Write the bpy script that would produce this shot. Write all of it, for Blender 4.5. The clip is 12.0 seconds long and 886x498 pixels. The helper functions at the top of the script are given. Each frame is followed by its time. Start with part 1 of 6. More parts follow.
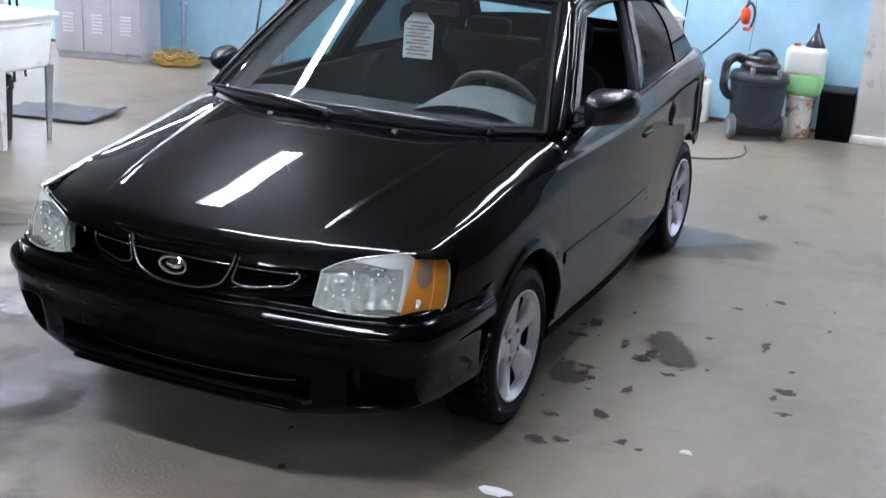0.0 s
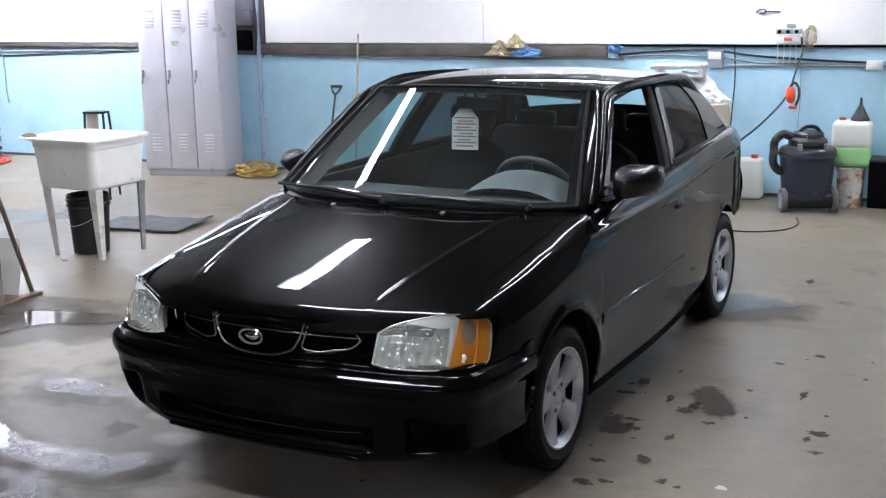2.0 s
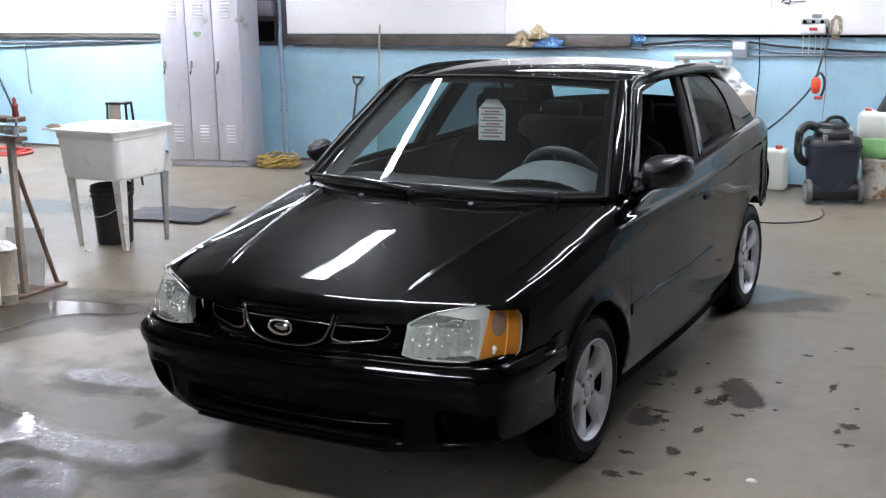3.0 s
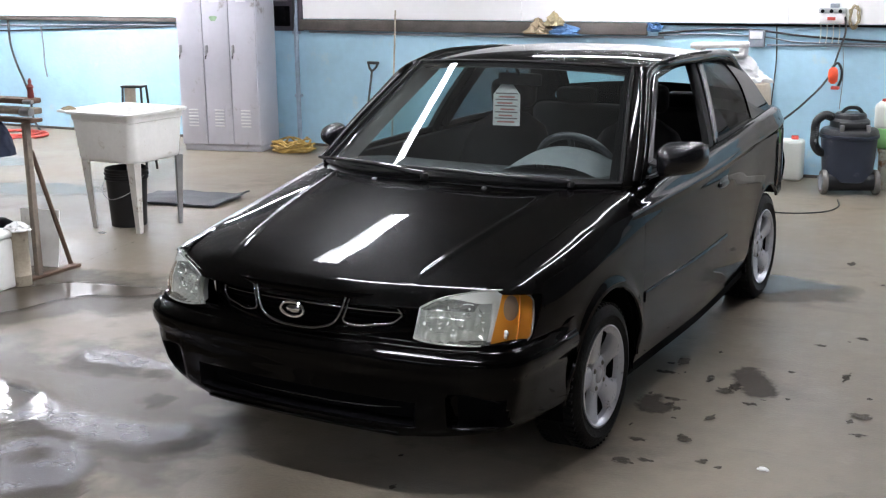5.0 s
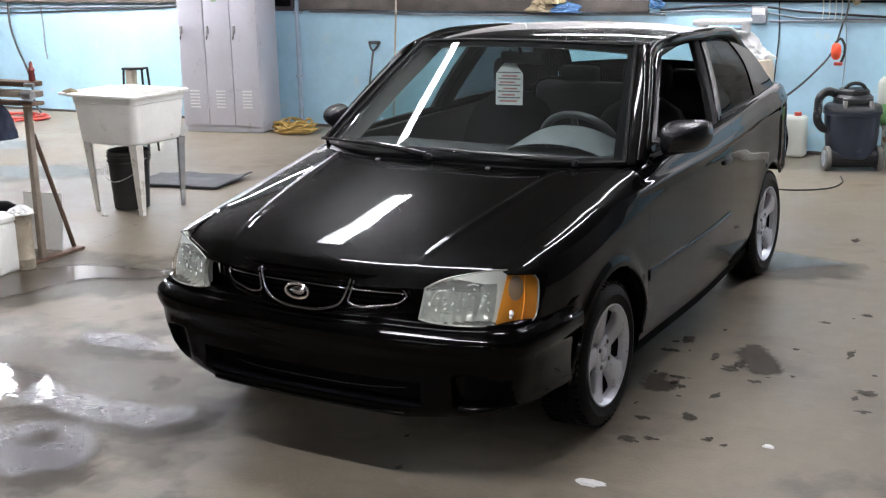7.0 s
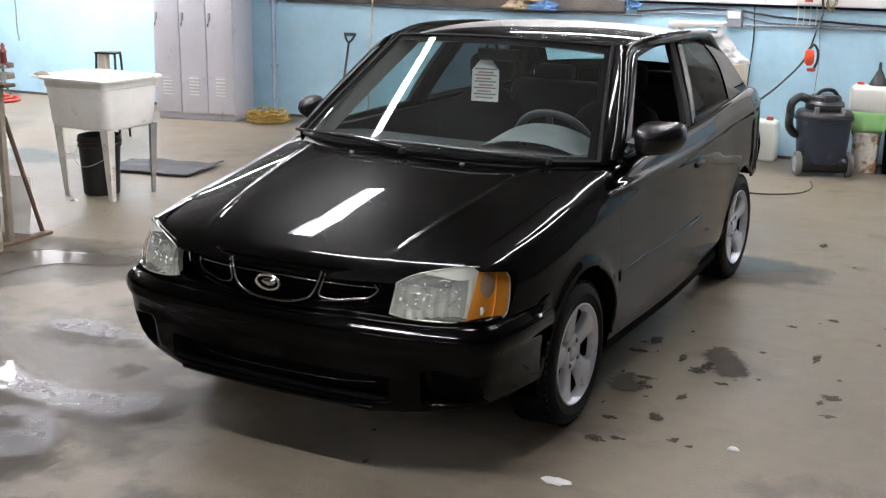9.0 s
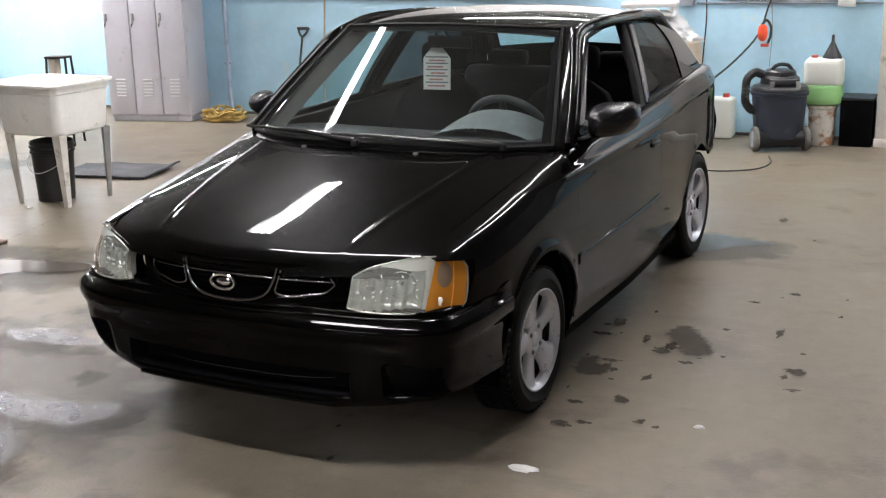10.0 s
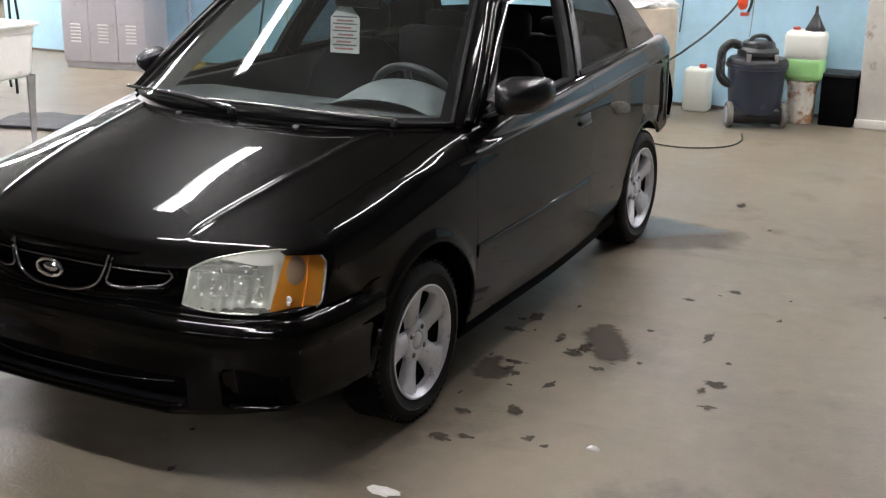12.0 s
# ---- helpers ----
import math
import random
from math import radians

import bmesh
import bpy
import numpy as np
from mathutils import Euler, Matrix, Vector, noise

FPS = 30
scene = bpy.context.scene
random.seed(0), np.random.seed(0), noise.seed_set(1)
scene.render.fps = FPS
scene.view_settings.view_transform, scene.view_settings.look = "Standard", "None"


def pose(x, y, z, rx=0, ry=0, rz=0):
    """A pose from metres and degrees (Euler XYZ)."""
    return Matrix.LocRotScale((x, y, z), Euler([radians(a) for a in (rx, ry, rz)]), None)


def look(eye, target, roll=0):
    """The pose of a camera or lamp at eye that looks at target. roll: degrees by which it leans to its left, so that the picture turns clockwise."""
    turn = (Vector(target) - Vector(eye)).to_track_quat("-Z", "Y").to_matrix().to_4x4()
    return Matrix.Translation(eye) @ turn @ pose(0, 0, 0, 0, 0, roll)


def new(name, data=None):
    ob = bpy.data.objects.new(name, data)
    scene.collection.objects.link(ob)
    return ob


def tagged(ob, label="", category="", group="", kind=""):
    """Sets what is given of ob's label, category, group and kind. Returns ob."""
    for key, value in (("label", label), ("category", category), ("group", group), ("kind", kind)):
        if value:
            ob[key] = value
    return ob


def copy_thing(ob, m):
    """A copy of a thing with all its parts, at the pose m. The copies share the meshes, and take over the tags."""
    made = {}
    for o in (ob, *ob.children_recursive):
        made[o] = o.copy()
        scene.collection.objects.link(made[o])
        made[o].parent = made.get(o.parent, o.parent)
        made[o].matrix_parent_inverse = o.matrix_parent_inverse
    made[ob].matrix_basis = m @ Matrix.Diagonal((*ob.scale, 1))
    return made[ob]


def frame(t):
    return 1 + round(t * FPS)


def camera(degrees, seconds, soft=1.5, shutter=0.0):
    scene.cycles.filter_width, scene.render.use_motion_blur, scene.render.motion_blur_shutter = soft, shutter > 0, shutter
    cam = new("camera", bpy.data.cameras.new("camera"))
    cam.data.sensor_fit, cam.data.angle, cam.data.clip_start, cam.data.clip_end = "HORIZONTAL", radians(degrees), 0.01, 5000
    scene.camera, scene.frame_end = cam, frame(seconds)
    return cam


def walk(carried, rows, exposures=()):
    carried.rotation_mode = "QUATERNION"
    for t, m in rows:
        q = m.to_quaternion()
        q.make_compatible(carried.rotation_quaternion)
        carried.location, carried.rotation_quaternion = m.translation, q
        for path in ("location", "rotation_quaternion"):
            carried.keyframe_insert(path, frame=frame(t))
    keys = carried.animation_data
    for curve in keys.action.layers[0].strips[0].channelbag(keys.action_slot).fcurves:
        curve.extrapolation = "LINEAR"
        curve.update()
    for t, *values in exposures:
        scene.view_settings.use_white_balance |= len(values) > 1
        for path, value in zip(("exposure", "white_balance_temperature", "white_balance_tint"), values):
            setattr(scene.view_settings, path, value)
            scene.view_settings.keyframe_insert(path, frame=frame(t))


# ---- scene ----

# ---------------------------------------------------------------- camera
cam = camera(40.0, 12.0, soft=1.2, shutter=0.35)
PATH = [
    (0, (2.182, -3.737, 1.821), (1.399, -1.992, 1.236), 3.1),
    (0.4, (2.388, -3.857, 1.809), (1.531, -2.122, 1.304), 1.2),
    (0.5, (2.431, -3.853, 1.773), (1.545, -2.134, 1.264), -0.1),
    (0.7, (2.522, -3.937, 1.822), (1.621, -2.245, 1.253), -0.5),
    (1, (2.565, -4.025, 1.83), (1.688, -2.288, 1.368), -1.1),
    (1.5, (2.562, -4.109, 1.834), (1.659, -2.386, 1.369), -1.3),
    (2, (2.553, -4.142, 1.84), (1.618, -2.425, 1.415), -1.1),
    (2.5, (2.52, -4.148, 1.834), (1.568, -2.446, 1.39), -1.6),
    (3, (2.505, -4.147, 1.834), (1.547, -2.447, 1.396), -1.2),
    (5, (2.505, -4.141, 1.816), (1.529, -2.455, 1.36), -0.7),
    (5.5, (2.504, -4.137, 1.82), (1.526, -2.454, 1.359), -0.8),
    (6, (2.498, -4.137, 1.82), (1.517, -2.46, 1.348), -0.6),
    (6.5, (2.497, -4.131, 1.816), (1.521, -2.453, 1.334), -1.5),
    (7, (2.496, -4.141, 1.82), (1.521, -2.465, 1.331), -1.2),
    (9, (2.484, -4.142, 1.824), (1.554, -2.443, 1.325), 0.7),
    (9.5, (2.485, -4.131, 1.823), (1.565, -2.428, 1.318), 0.1),
    (10, (2.501, -4.086, 1.811), (1.619, -2.366, 1.297), -1.5),
    (10.5, (2.521, -3.995, 1.796), (1.65, -2.274, 1.269), -1.0),
    (11, (2.54, -3.833, 1.777), (1.546, -2.201, 1.185), -2.4),
    (11.5, (2.584, -3.65, 1.798), (1.621, -1.991, 1.232), -2.9),
    (11.8, (2.636, -3.509, 1.812), (1.76, -1.81, 1.225), 2.1),
    (12, (2.67, -3.407, 1.79), (1.782, -1.714, 1.204), 0.6),
]
EXPOSURES = [(0.0, 0.58, 5560, 10), (0.5, 0.67, 5650, 10), (1.2, 0.42, 5760, 10), (2.5, 0.29, 5880, 10), (5.5, 0.30, 6120, 10), (9.5, 0.32, 6460, 10), (10.8, 0.33, 6620, 10), (12.0, 0.40, 6580, 10)]
walk(cam, [(t, look(eye, target, roll)) for t, eye, target, roll in PATH], EXPOSURES)

# ---------------------------------------------------------------- world and exposure
scene.view_settings.exposure = 0.0
world = bpy.data.worlds.new("world")
scene.world = world
world.use_nodes = True
world.node_tree.nodes["Background"].inputs[0].default_value = (0.75, 0.82, 0.9, 1)
world.node_tree.nodes["Background"].inputs[1].default_value = 0.05
ROOM = pose(0, 0, 0, 0, 0, 3.0)      # the hall stands at a small angle to the car
CEIL = 3.7
TUBE_POWER = 80.0

# ---------------------------------------------------------------- materials
def mat(name, color, rough=0.5, metal=0.0, var=0.15, scale=6.0, bump=0.0, bscale=40.0, coat=0.0, spots=None, rvar=0.0, spec=0.5):
    """A procedural surface: two scales of colour variation, fine relief, and stains where asked for."""
    m = bpy.data.materials.new(name)
    m.use_nodes = True
    nt = m.node_tree
    n, l = nt.nodes, nt.links
    b = n["Principled BSDF"]
    tc = n.new("ShaderNodeTexCoord")
    big = n.new("ShaderNodeTexNoise")
    big.inputs["Scale"].default_value, big.inputs["Detail"].default_value = scale, 6
    fine = n.new("ShaderNodeTexNoise")
    fine.inputs["Scale"].default_value, fine.inputs["Detail"].default_value = scale * 9, 4
    l.new(tc.outputs["Object"], big.inputs["Vector"])
    l.new(tc.outputs["Object"], fine.inputs["Vector"])
    add = n.new("ShaderNodeMath")
    add.operation = "MULTIPLY_ADD"
    l.new(fine.outputs["Fac"], add.inputs[0])
    add.inputs[1].default_value = 0.4
    l.new(big.outputs["Fac"], add.inputs[2])
    ramp = n.new("ShaderNodeMapRange")
    ramp.inputs[1].default_value, ramp.inputs[2].default_value = 0.4, 1.0
    ramp.inputs[3].default_value, ramp.inputs[4].default_value = 1 - var, 1 + var
    l.new(add.outputs[0], ramp.inputs[0])
    mul = n.new("ShaderNodeVectorMath")
    mul.operation = "SCALE"
    mul.inputs[0].default_value = color[:3]
    l.new(ramp.outputs[0], mul.inputs["Scale"])
    out = mul.outputs[0]
    if spots:
        col, amount, sc = spots
        st = n.new("ShaderNodeTexNoise")
        st.inputs["Scale"].default_value, st.inputs["Detail"].default_value, st.inputs["Roughness"].default_value = sc, 8, 0.65
        l.new(tc.outputs["Object"], st.inputs["Vector"])
        mr = n.new("ShaderNodeMapRange")
        mr.inputs[1].default_value, mr.inputs[2].default_value = 0.62 - amount * 0.25, 0.72 - amount * 0.2
        l.new(st.outputs["Fac"], mr.inputs[0])
        mx = n.new("ShaderNodeMix")
        mx.data_type = "RGBA"
        l.new(mr.outputs[0], mx.inputs[0])
        l.new(out, mx.inputs[6])
        mx.inputs[7].default_value = (*col, 1)
        out = mx.outputs[2]
    l.new(out, b.inputs["Base Color"])
    b.inputs["Roughness"].default_value, b.inputs["Metallic"].default_value = rough, metal
    b.inputs["Coat Weight"].default_value = coat
    b.inputs["Coat Roughness"].default_value = 0.02
    b.inputs["Specular IOR Level"].default_value = spec
    if rvar:
        rr = n.new("ShaderNodeMapRange")
        rr.inputs[1].default_value, rr.inputs[2].default_value = 0.3, 0.75
        rr.inputs[3].default_value, rr.inputs[4].default_value = rough - rvar, rough + rvar
        l.new(big.outputs["Fac"], rr.inputs[0])
        l.new(rr.outputs[0], b.inputs["Roughness"])
    if bump:
        bt = n.new("ShaderNodeTexNoise")
        bt.inputs["Scale"].default_value, bt.inputs["Detail"].default_value = bscale, 5
        l.new(tc.outputs["Object"], bt.inputs["Vector"])
        bp = n.new("ShaderNodeBump")
        bp.inputs["Strength"].default_value, bp.inputs["Distance"].default_value = bump, 0.01
        l.new(bt.outputs["Fac"], bp.inputs["Height"])
        l.new(bp.outputs[0], b.inputs["Normal"])
    return m


def glass(name, tint, gloss_rough=0.0, ior=1.5, haze=0.0, haze_color=(0.7, 0.72, 0.7), rise=4.5):
    """A thin pane: clear tinted glass that mirrors more at low angles; haze lays a diffuse veil over it."""
    m = bpy.data.materials.new(name)
    m.use_nodes = True
    n, l = m.node_tree.nodes, m.node_tree.links
    n.remove(n["Principled BSDF"])
    t, g, mx = (n.new("ShaderNodeBsdf" + k) if k != "Mix" else n.new("ShaderNodeMixShader") for k in ("Transparent", "Glossy", "Mix"))
    f = n.new("ShaderNodeLayerWeight")
    f.inputs["Blend"].default_value = 0.5
    pw = n.new("ShaderNodeMath")
    pw.operation, pw.inputs[1].default_value = "POWER", rise
    l.new(f.outputs["Facing"], pw.inputs[0])
    f0 = ((ior - 1) / (ior + 1)) ** 2
    fr = n.new("ShaderNodeMapRange")
    fr.inputs[3].default_value = 2 * f0
    l.new(pw.outputs[0], fr.inputs[0])
    t.inputs[0].default_value = (*tint, 1)
    g.inputs["Roughness"].default_value = gloss_rough
    l.new(fr.outputs[0], mx.inputs[0])
    clear = t.outputs[0]
    if haze:
        d, hz = n.new("ShaderNodeBsdfDiffuse"), n.new("ShaderNodeMixShader")
        d.inputs[0].default_value = (*haze_color, 1)
        hz.inputs[0].default_value = haze
        l.new(t.outputs[0], hz.inputs[1])
        l.new(d.outputs[0], hz.inputs[2])
        clear = hz.outputs[0]
    l.new(clear, mx.inputs[1])
    l.new(g.outputs[0], mx.inputs[2])
    l.new(mx.outputs[0], n["Material Output"].inputs[0])
    return m


def lamp_mat(name, color, power):
    m = bpy.data.materials.new(name)
    m.use_nodes = True
    b = m.node_tree.nodes["Principled BSDF"]
    b.inputs["Base Color"].default_value = (0.8, 0.8, 0.8, 1)
    b.inputs["Emission Color"].default_value = (*color, 1)
    b.inputs["Emission Strength"].default_value = power
    return m


M_PAINT = mat("black_car_paint", (0.0012, 0.0011, 0.0010), 0.33, 0.0, 0.06, 3, coat=0.85, spec=0.013)
M_PAINT.node_tree.nodes["Principled BSDF"].inputs["Coat IOR"].default_value = 1.23
M_TRIM = mat("gloss_black_trim", (0.006, 0.006, 0.006), 0.2, 0.0, 0.2, 10, coat=1.0)
M_BLACK = mat("black_plastic", (0.008, 0.008, 0.009), 0.38, 0, 0.3, 20, bump=0.1, bscale=400)
M_RUBBER = mat("tyre_rubber", (0.008, 0.008, 0.008), 0.6, 0, 0.3, 12, bump=0.3, bscale=120, spec=0.14)
M_SEAL = mat("rubber_seal", (0.006, 0.006, 0.006), 0.6, 0, 0.2, 20, spec=0.12)
M_ALLOY = mat("silver_wheel_paint", (0.72, 0.74, 0.81), 0.26, 0.4, 0.08, 20, spots=((0.2, 0.19, 0.18), 0.12, 30))
M_CHROME = mat("chrome", (0.85, 0.86, 0.88), 0.08, 1.0, 0.05, 20)
M_REFLECTOR = mat("lamp_reflector", (0.9, 0.92, 0.90), 0.09, 1.0, 0.10, 60, bump=0.5, bscale=30)
M_HOUSING = mat("lamp_housing_silver", (0.86, 0.88, 0.83), 0.12, 0.7, 0.15, 30, bump=0.7, bscale=26)
M_AMBERGLASS = glass("amber_lens", (1.0, 0.50, 0.08), 0.05, haze=0.6, haze_color=(1.0, 0.42, 0.05))
M_SIGNALCAP = glass("smoky_dome", (0.75, 0.70, 0.62), 0.05, haze=0.5, haze_color=(0.42, 0.36, 0.28))
M_AMBERSOLID = mat("amber_plastic", (0.9, 0.33, 0.04), 0.3, 0, 0.1, 20)
# pale haze stands in for the bright reflections in the headlight
M_LENS = glass("hazed_lens", (0.95, 0.97, 0.95), 0.02, haze=0.26, haze_color=(0.86, 0.90, 0.84))
# slight haze for the veil of light on the screen
M_GLASS = glass("windscreen_glass", (0.68, 0.78, 0.77), haze=0.012)
M_GLASS_D = glass("tinted_side_glass", (0.12, 0.13, 0.135), ior=1.18, rise=10)
M_INTERIOR = mat("dark_grey_trim", (0.02, 0.021, 0.023), 0.65, 0, 0.2, 25, bump=0.2, bscale=300)
M_DASH = mat("grey_dashboard", (0.10, 0.109, 0.112), 0.6, 0, 0.15, 25, bump=0.2, bscale=400)
M_STEER = mat("black_steering_wheel_vinyl", (0.035, 0.037, 0.040), 0.4, 0, 0.2, 30, bump=0.2, bscale=300)
M_SEAT = mat("charcoal_seat_fabric", (0.007, 0.0073, 0.008), 0.9, 0, 0.3, 60, bump=0.4, bscale=500)
M_HEADLINER = mat("grey_headliner", (0.22, 0.22, 0.21), 0.9, 0, 0.1, 40)
M_PILLARTRIM = mat("grey_pillar_trim", (0.26, 0.25, 0.24), 0.7, 0, 0.1, 30, bump=0.1, bscale=300)
M_PAPER = mat("white_card", (0.88, 0.88, 0.86), 0.7, 0, 0.05, 30)
M_PRINT = mat("printed_bars", (0.58, 0.30, 0.28), 0.7, 0, 0.3, 60)
M_PRINT_DK = mat("dark_print", (0.28, 0.25, 0.25), 0.7, 0, 0.3, 60)
M_BLUE = mat("pale_blue_wall_paint", (0.40, 0.62, 0.755), 0.55, 0, 0.12, 1.6, bump=0.25, bscale=25, spots=((0.5, 0.62, 0.66), 0.1, 3.0))
M_WHITE = mat("white_wall_paint", (0.9, 0.9, 0.9), 0.5, 0, 0.04, 1.2, bump=0.1, bscale=20)
M_CEIL = mat("dark_ceiling_deck", (0.15, 0.135, 0.12), 0.8, 0, 0.25, 1.0)
# for surfaces out of view, dark so that the car mirrors little
M_DIM = mat("dark_unseen_surface", (0.045, 0.045, 0.045), 0.7, 0, 0.2, 1.0)
M_DIRTYWHITE = mat("dirty_white_paint", (0.62, 0.6, 0.56), 0.55, 0, 0.15, 3, bump=0.2, bscale=20, spots=((0.3, 0.24, 0.18), 0.12, 4))
M_TUBE = lamp_mat("fluorescent_tube", (1.0, 0.97, 0.985), TUBE_POWER)
# the same tube at reduced power, for a fainter added lamp
M_WEAKTUBE = lamp_mat("weak_fluorescent_tube", (1.0, 0.97, 0.96), TUBE_POWER * 0.35)
M_GREYTYRE = mat("grey_rubber", (0.13, 0.125, 0.115), 0.7, 0, 0.2, 12)
M_FIXTURE = mat("white_enamel", (0.8, 0.8, 0.8), 0.35, 0, 0.05, 6)
M_LOCKER = mat("grey_locker_enamel", (0.56, 0.555, 0.61), 0.38, 0, 0.07, 2.0, bump=0.04, bscale=15, spots=((0.3, 0.28, 0.28), 0.06, 6))
M_DARK = mat("dark_gap", (0.0025, 0.0025, 0.003), 0.7, 0, 0.2, 20, spec=0.03)
M_DARKCHROME = mat("dark_bright_trim", (0.30, 0.30, 0.32), 0.14, 1.0, 0.1, 20)
M_TIMBER = mat("weathered_timber", (0.085, 0.074, 0.066), 0.8, 0, 0.4, 5, bump=0.4, bscale=60)
M_CABLE = mat("black_cable", (0.02, 0.021, 0.024), 0.5, 0, 0.2, 20)
M_PIPE = mat("pale_blue_painted_pipe", (0.34, 0.42, 0.54), 0.5, 0.0, 0.25, 9)
M_GREYCABLE = mat("grey_conduit", (0.22, 0.25, 0.28), 0.5, 0.1, 0.2, 20)
M_POLY = mat("white_polypropylene", (0.92, 0.915, 0.88), 0.42, 0, 0.08, 5, spots=((0.5, 0.44, 0.34), 0.08, 7))
M_LEG = mat("stained_sink_leg", (0.62, 0.6, 0.55), 0.5, 0, 0.15, 10, spots=((0.25, 0.18, 0.1), 0.2, 12))
M_METAL = mat("dull_steel", (0.4, 0.4, 0.4), 0.4, 0.8, 0.2, 15)
M_RUST = mat("rusty_steel", (0.13, 0.085, 0.06), 0.7, 0.3, 0.4, 10, bump=0.4, bscale=80)
M_BUCKET = mat("black_bucket_plastic", (0.012, 0.012, 0.013), 0.45, 0, 0.3, 12)
M_MAT = mat("dark_grey_rubber_mat", (0.038, 0.041, 0.048), 0.7, 0, 0.3, 8, bump=0.4, bscale=60)
M_ROPE = mat("yellow_hose", (0.38, 0.25, 0.06), 0.6, 0, 0.3, 20)
M_RED = mat("red_plastic", (0.5, 0.07, 0.05), 0.4, 0, 0.2, 20)
M_ORANGE = mat("orange_plastic", (0.8, 0.09, 0.03), 0.4, 0, 0.2, 20)
M_VAC = mat("slate_vacuum_plastic", (0.022, 0.029, 0.046), 0.42, 0, 0.2, 8, spots=((0.09, 0.09, 0.1), 0.1, 9))
M_VACTOP = mat("black_vacuum_head", (0.009, 0.010, 0.012), 0.4, 0, 0.2, 10)
M_JUG = mat("translucent_white_jug", (0.72, 0.74, 0.68), 0.4, 0, 0.06, 6)
M_GREEN = mat("green_liquid_in_jug", (0.28, 0.55, 0.22), 0.4, 0, 0.12, 5)
M_RUSTYPAIL = mat("rust_streaked_white_pail", (0.62, 0.6, 0.54), 0.5, 0, 0.15, 6, spots=((0.28, 0.12, 0.035), 0.55, 9))
M_BAG = mat("white_plastic_sheet", (0.75, 0.76, 0.77), 0.3, 0, 0.1, 8, bump=0.5, bscale=18)
M_CLOTH = mat("tan_rag", (0.3, 0.24, 0.155), 0.9, 0, 0.3, 20, bump=0.4, bscale=60)
M_BLUECLOTH = mat("blue_cloth", (0.08, 0.17, 0.33), 0.9, 0, 0.3, 20, bump=0.4, bscale=60)
M_MIRRORCASE = mat("semi_gloss_black_plastic", (0.010, 0.010, 0.012), 0.26, 0, 0.2, 20)
M_WIPER = mat("satin_black_wiper_paint", (0.03, 0.03, 0.032), 0.2, 0, 0.2, 30, coat=0.6)
M_WOOD = mat("pale_wood_handle", (0.42, 0.37, 0.30), 0.6, 0, 0.2, 10)
M_TAN = mat("tan_can", (0.38, 0.33, 0.25), 0.5, 0.1, 0.3, 8, spots=((0.12, 0.1, 0.08), 0.2, 9))
M_GREENSTICKER = mat("green_sticker", (0.24, 0.36, 0.22), 0.6, 0, 0.3, 30)
M_CARD = mat("beige_card", (0.55, 0.48, 0.38), 0.7, 0, 0.15, 12)


def floor_mat():
    """Worn concrete: broad cloudy patches, tyre dirt, fine specks, and a sheen that varies with the wear."""
    m = mat("stained_concrete", (0.182, 0.155, 0.117), 0.42, 0, 0.26, 1.1, bump=0.15, bscale=70, rvar=0.12, spots=((0.12, 0.098, 0.073), 0.26, 1.7))
    n, l = m.node_tree.nodes, m.node_tree.links
    base = n["Principled BSDF"].inputs["Base Color"].links[0].from_socket
    tc = n.new("ShaderNodeTexCoord")
    mp = n.new("ShaderNodeMapping")
    mp.inputs["Scale"].default_value = (0.7, 3.2, 1.0)
    mp.inputs["Rotation"].default_value = (0, 0, 1.1)
    l.new(tc.outputs["Object"], mp.inputs[0])
    for sc, lo, hi, col, vec in ((1.4, 0.56, 0.72, (0.12, 0.1, 0.078), mp.outputs[0]), (26, 0.66, 0.72, (0.13, 0.12, 0.11), tc.outputs["Object"]), (3.1, 0.58, 0.75, (0.255, 0.22, 0.18), tc.outputs["Object"])):
        t = n.new("ShaderNodeTexNoise")
        t.inputs["Scale"].default_value, t.inputs["Detail"].default_value, t.inputs["Roughness"].default_value = sc, 7, 0.62
        l.new(vec, t.inputs["Vector"])
        r = n.new("ShaderNodeMapRange")
        r.inputs[1].default_value, r.inputs[2].default_value, r.inputs[4].default_value = lo, hi, 0.65
        l.new(t.outputs["Fac"], r.inputs[0])
        x = n.new("ShaderNodeMix")
        x.data_type = "RGBA"
        l.new(r.outputs[0], x.inputs[0])
        l.new(base, x.inputs[6])
        x.inputs[7].default_value = (*col, 1)
        base = x.outputs[2]
    l.new(base, n["Principled BSDF"].inputs["Base Color"])
    return m


M_FLOOR = floor_mat()
M_FLOOR.node_tree.nodes["Principled BSDF"].inputs["Specular IOR Level"].default_value = 0.32


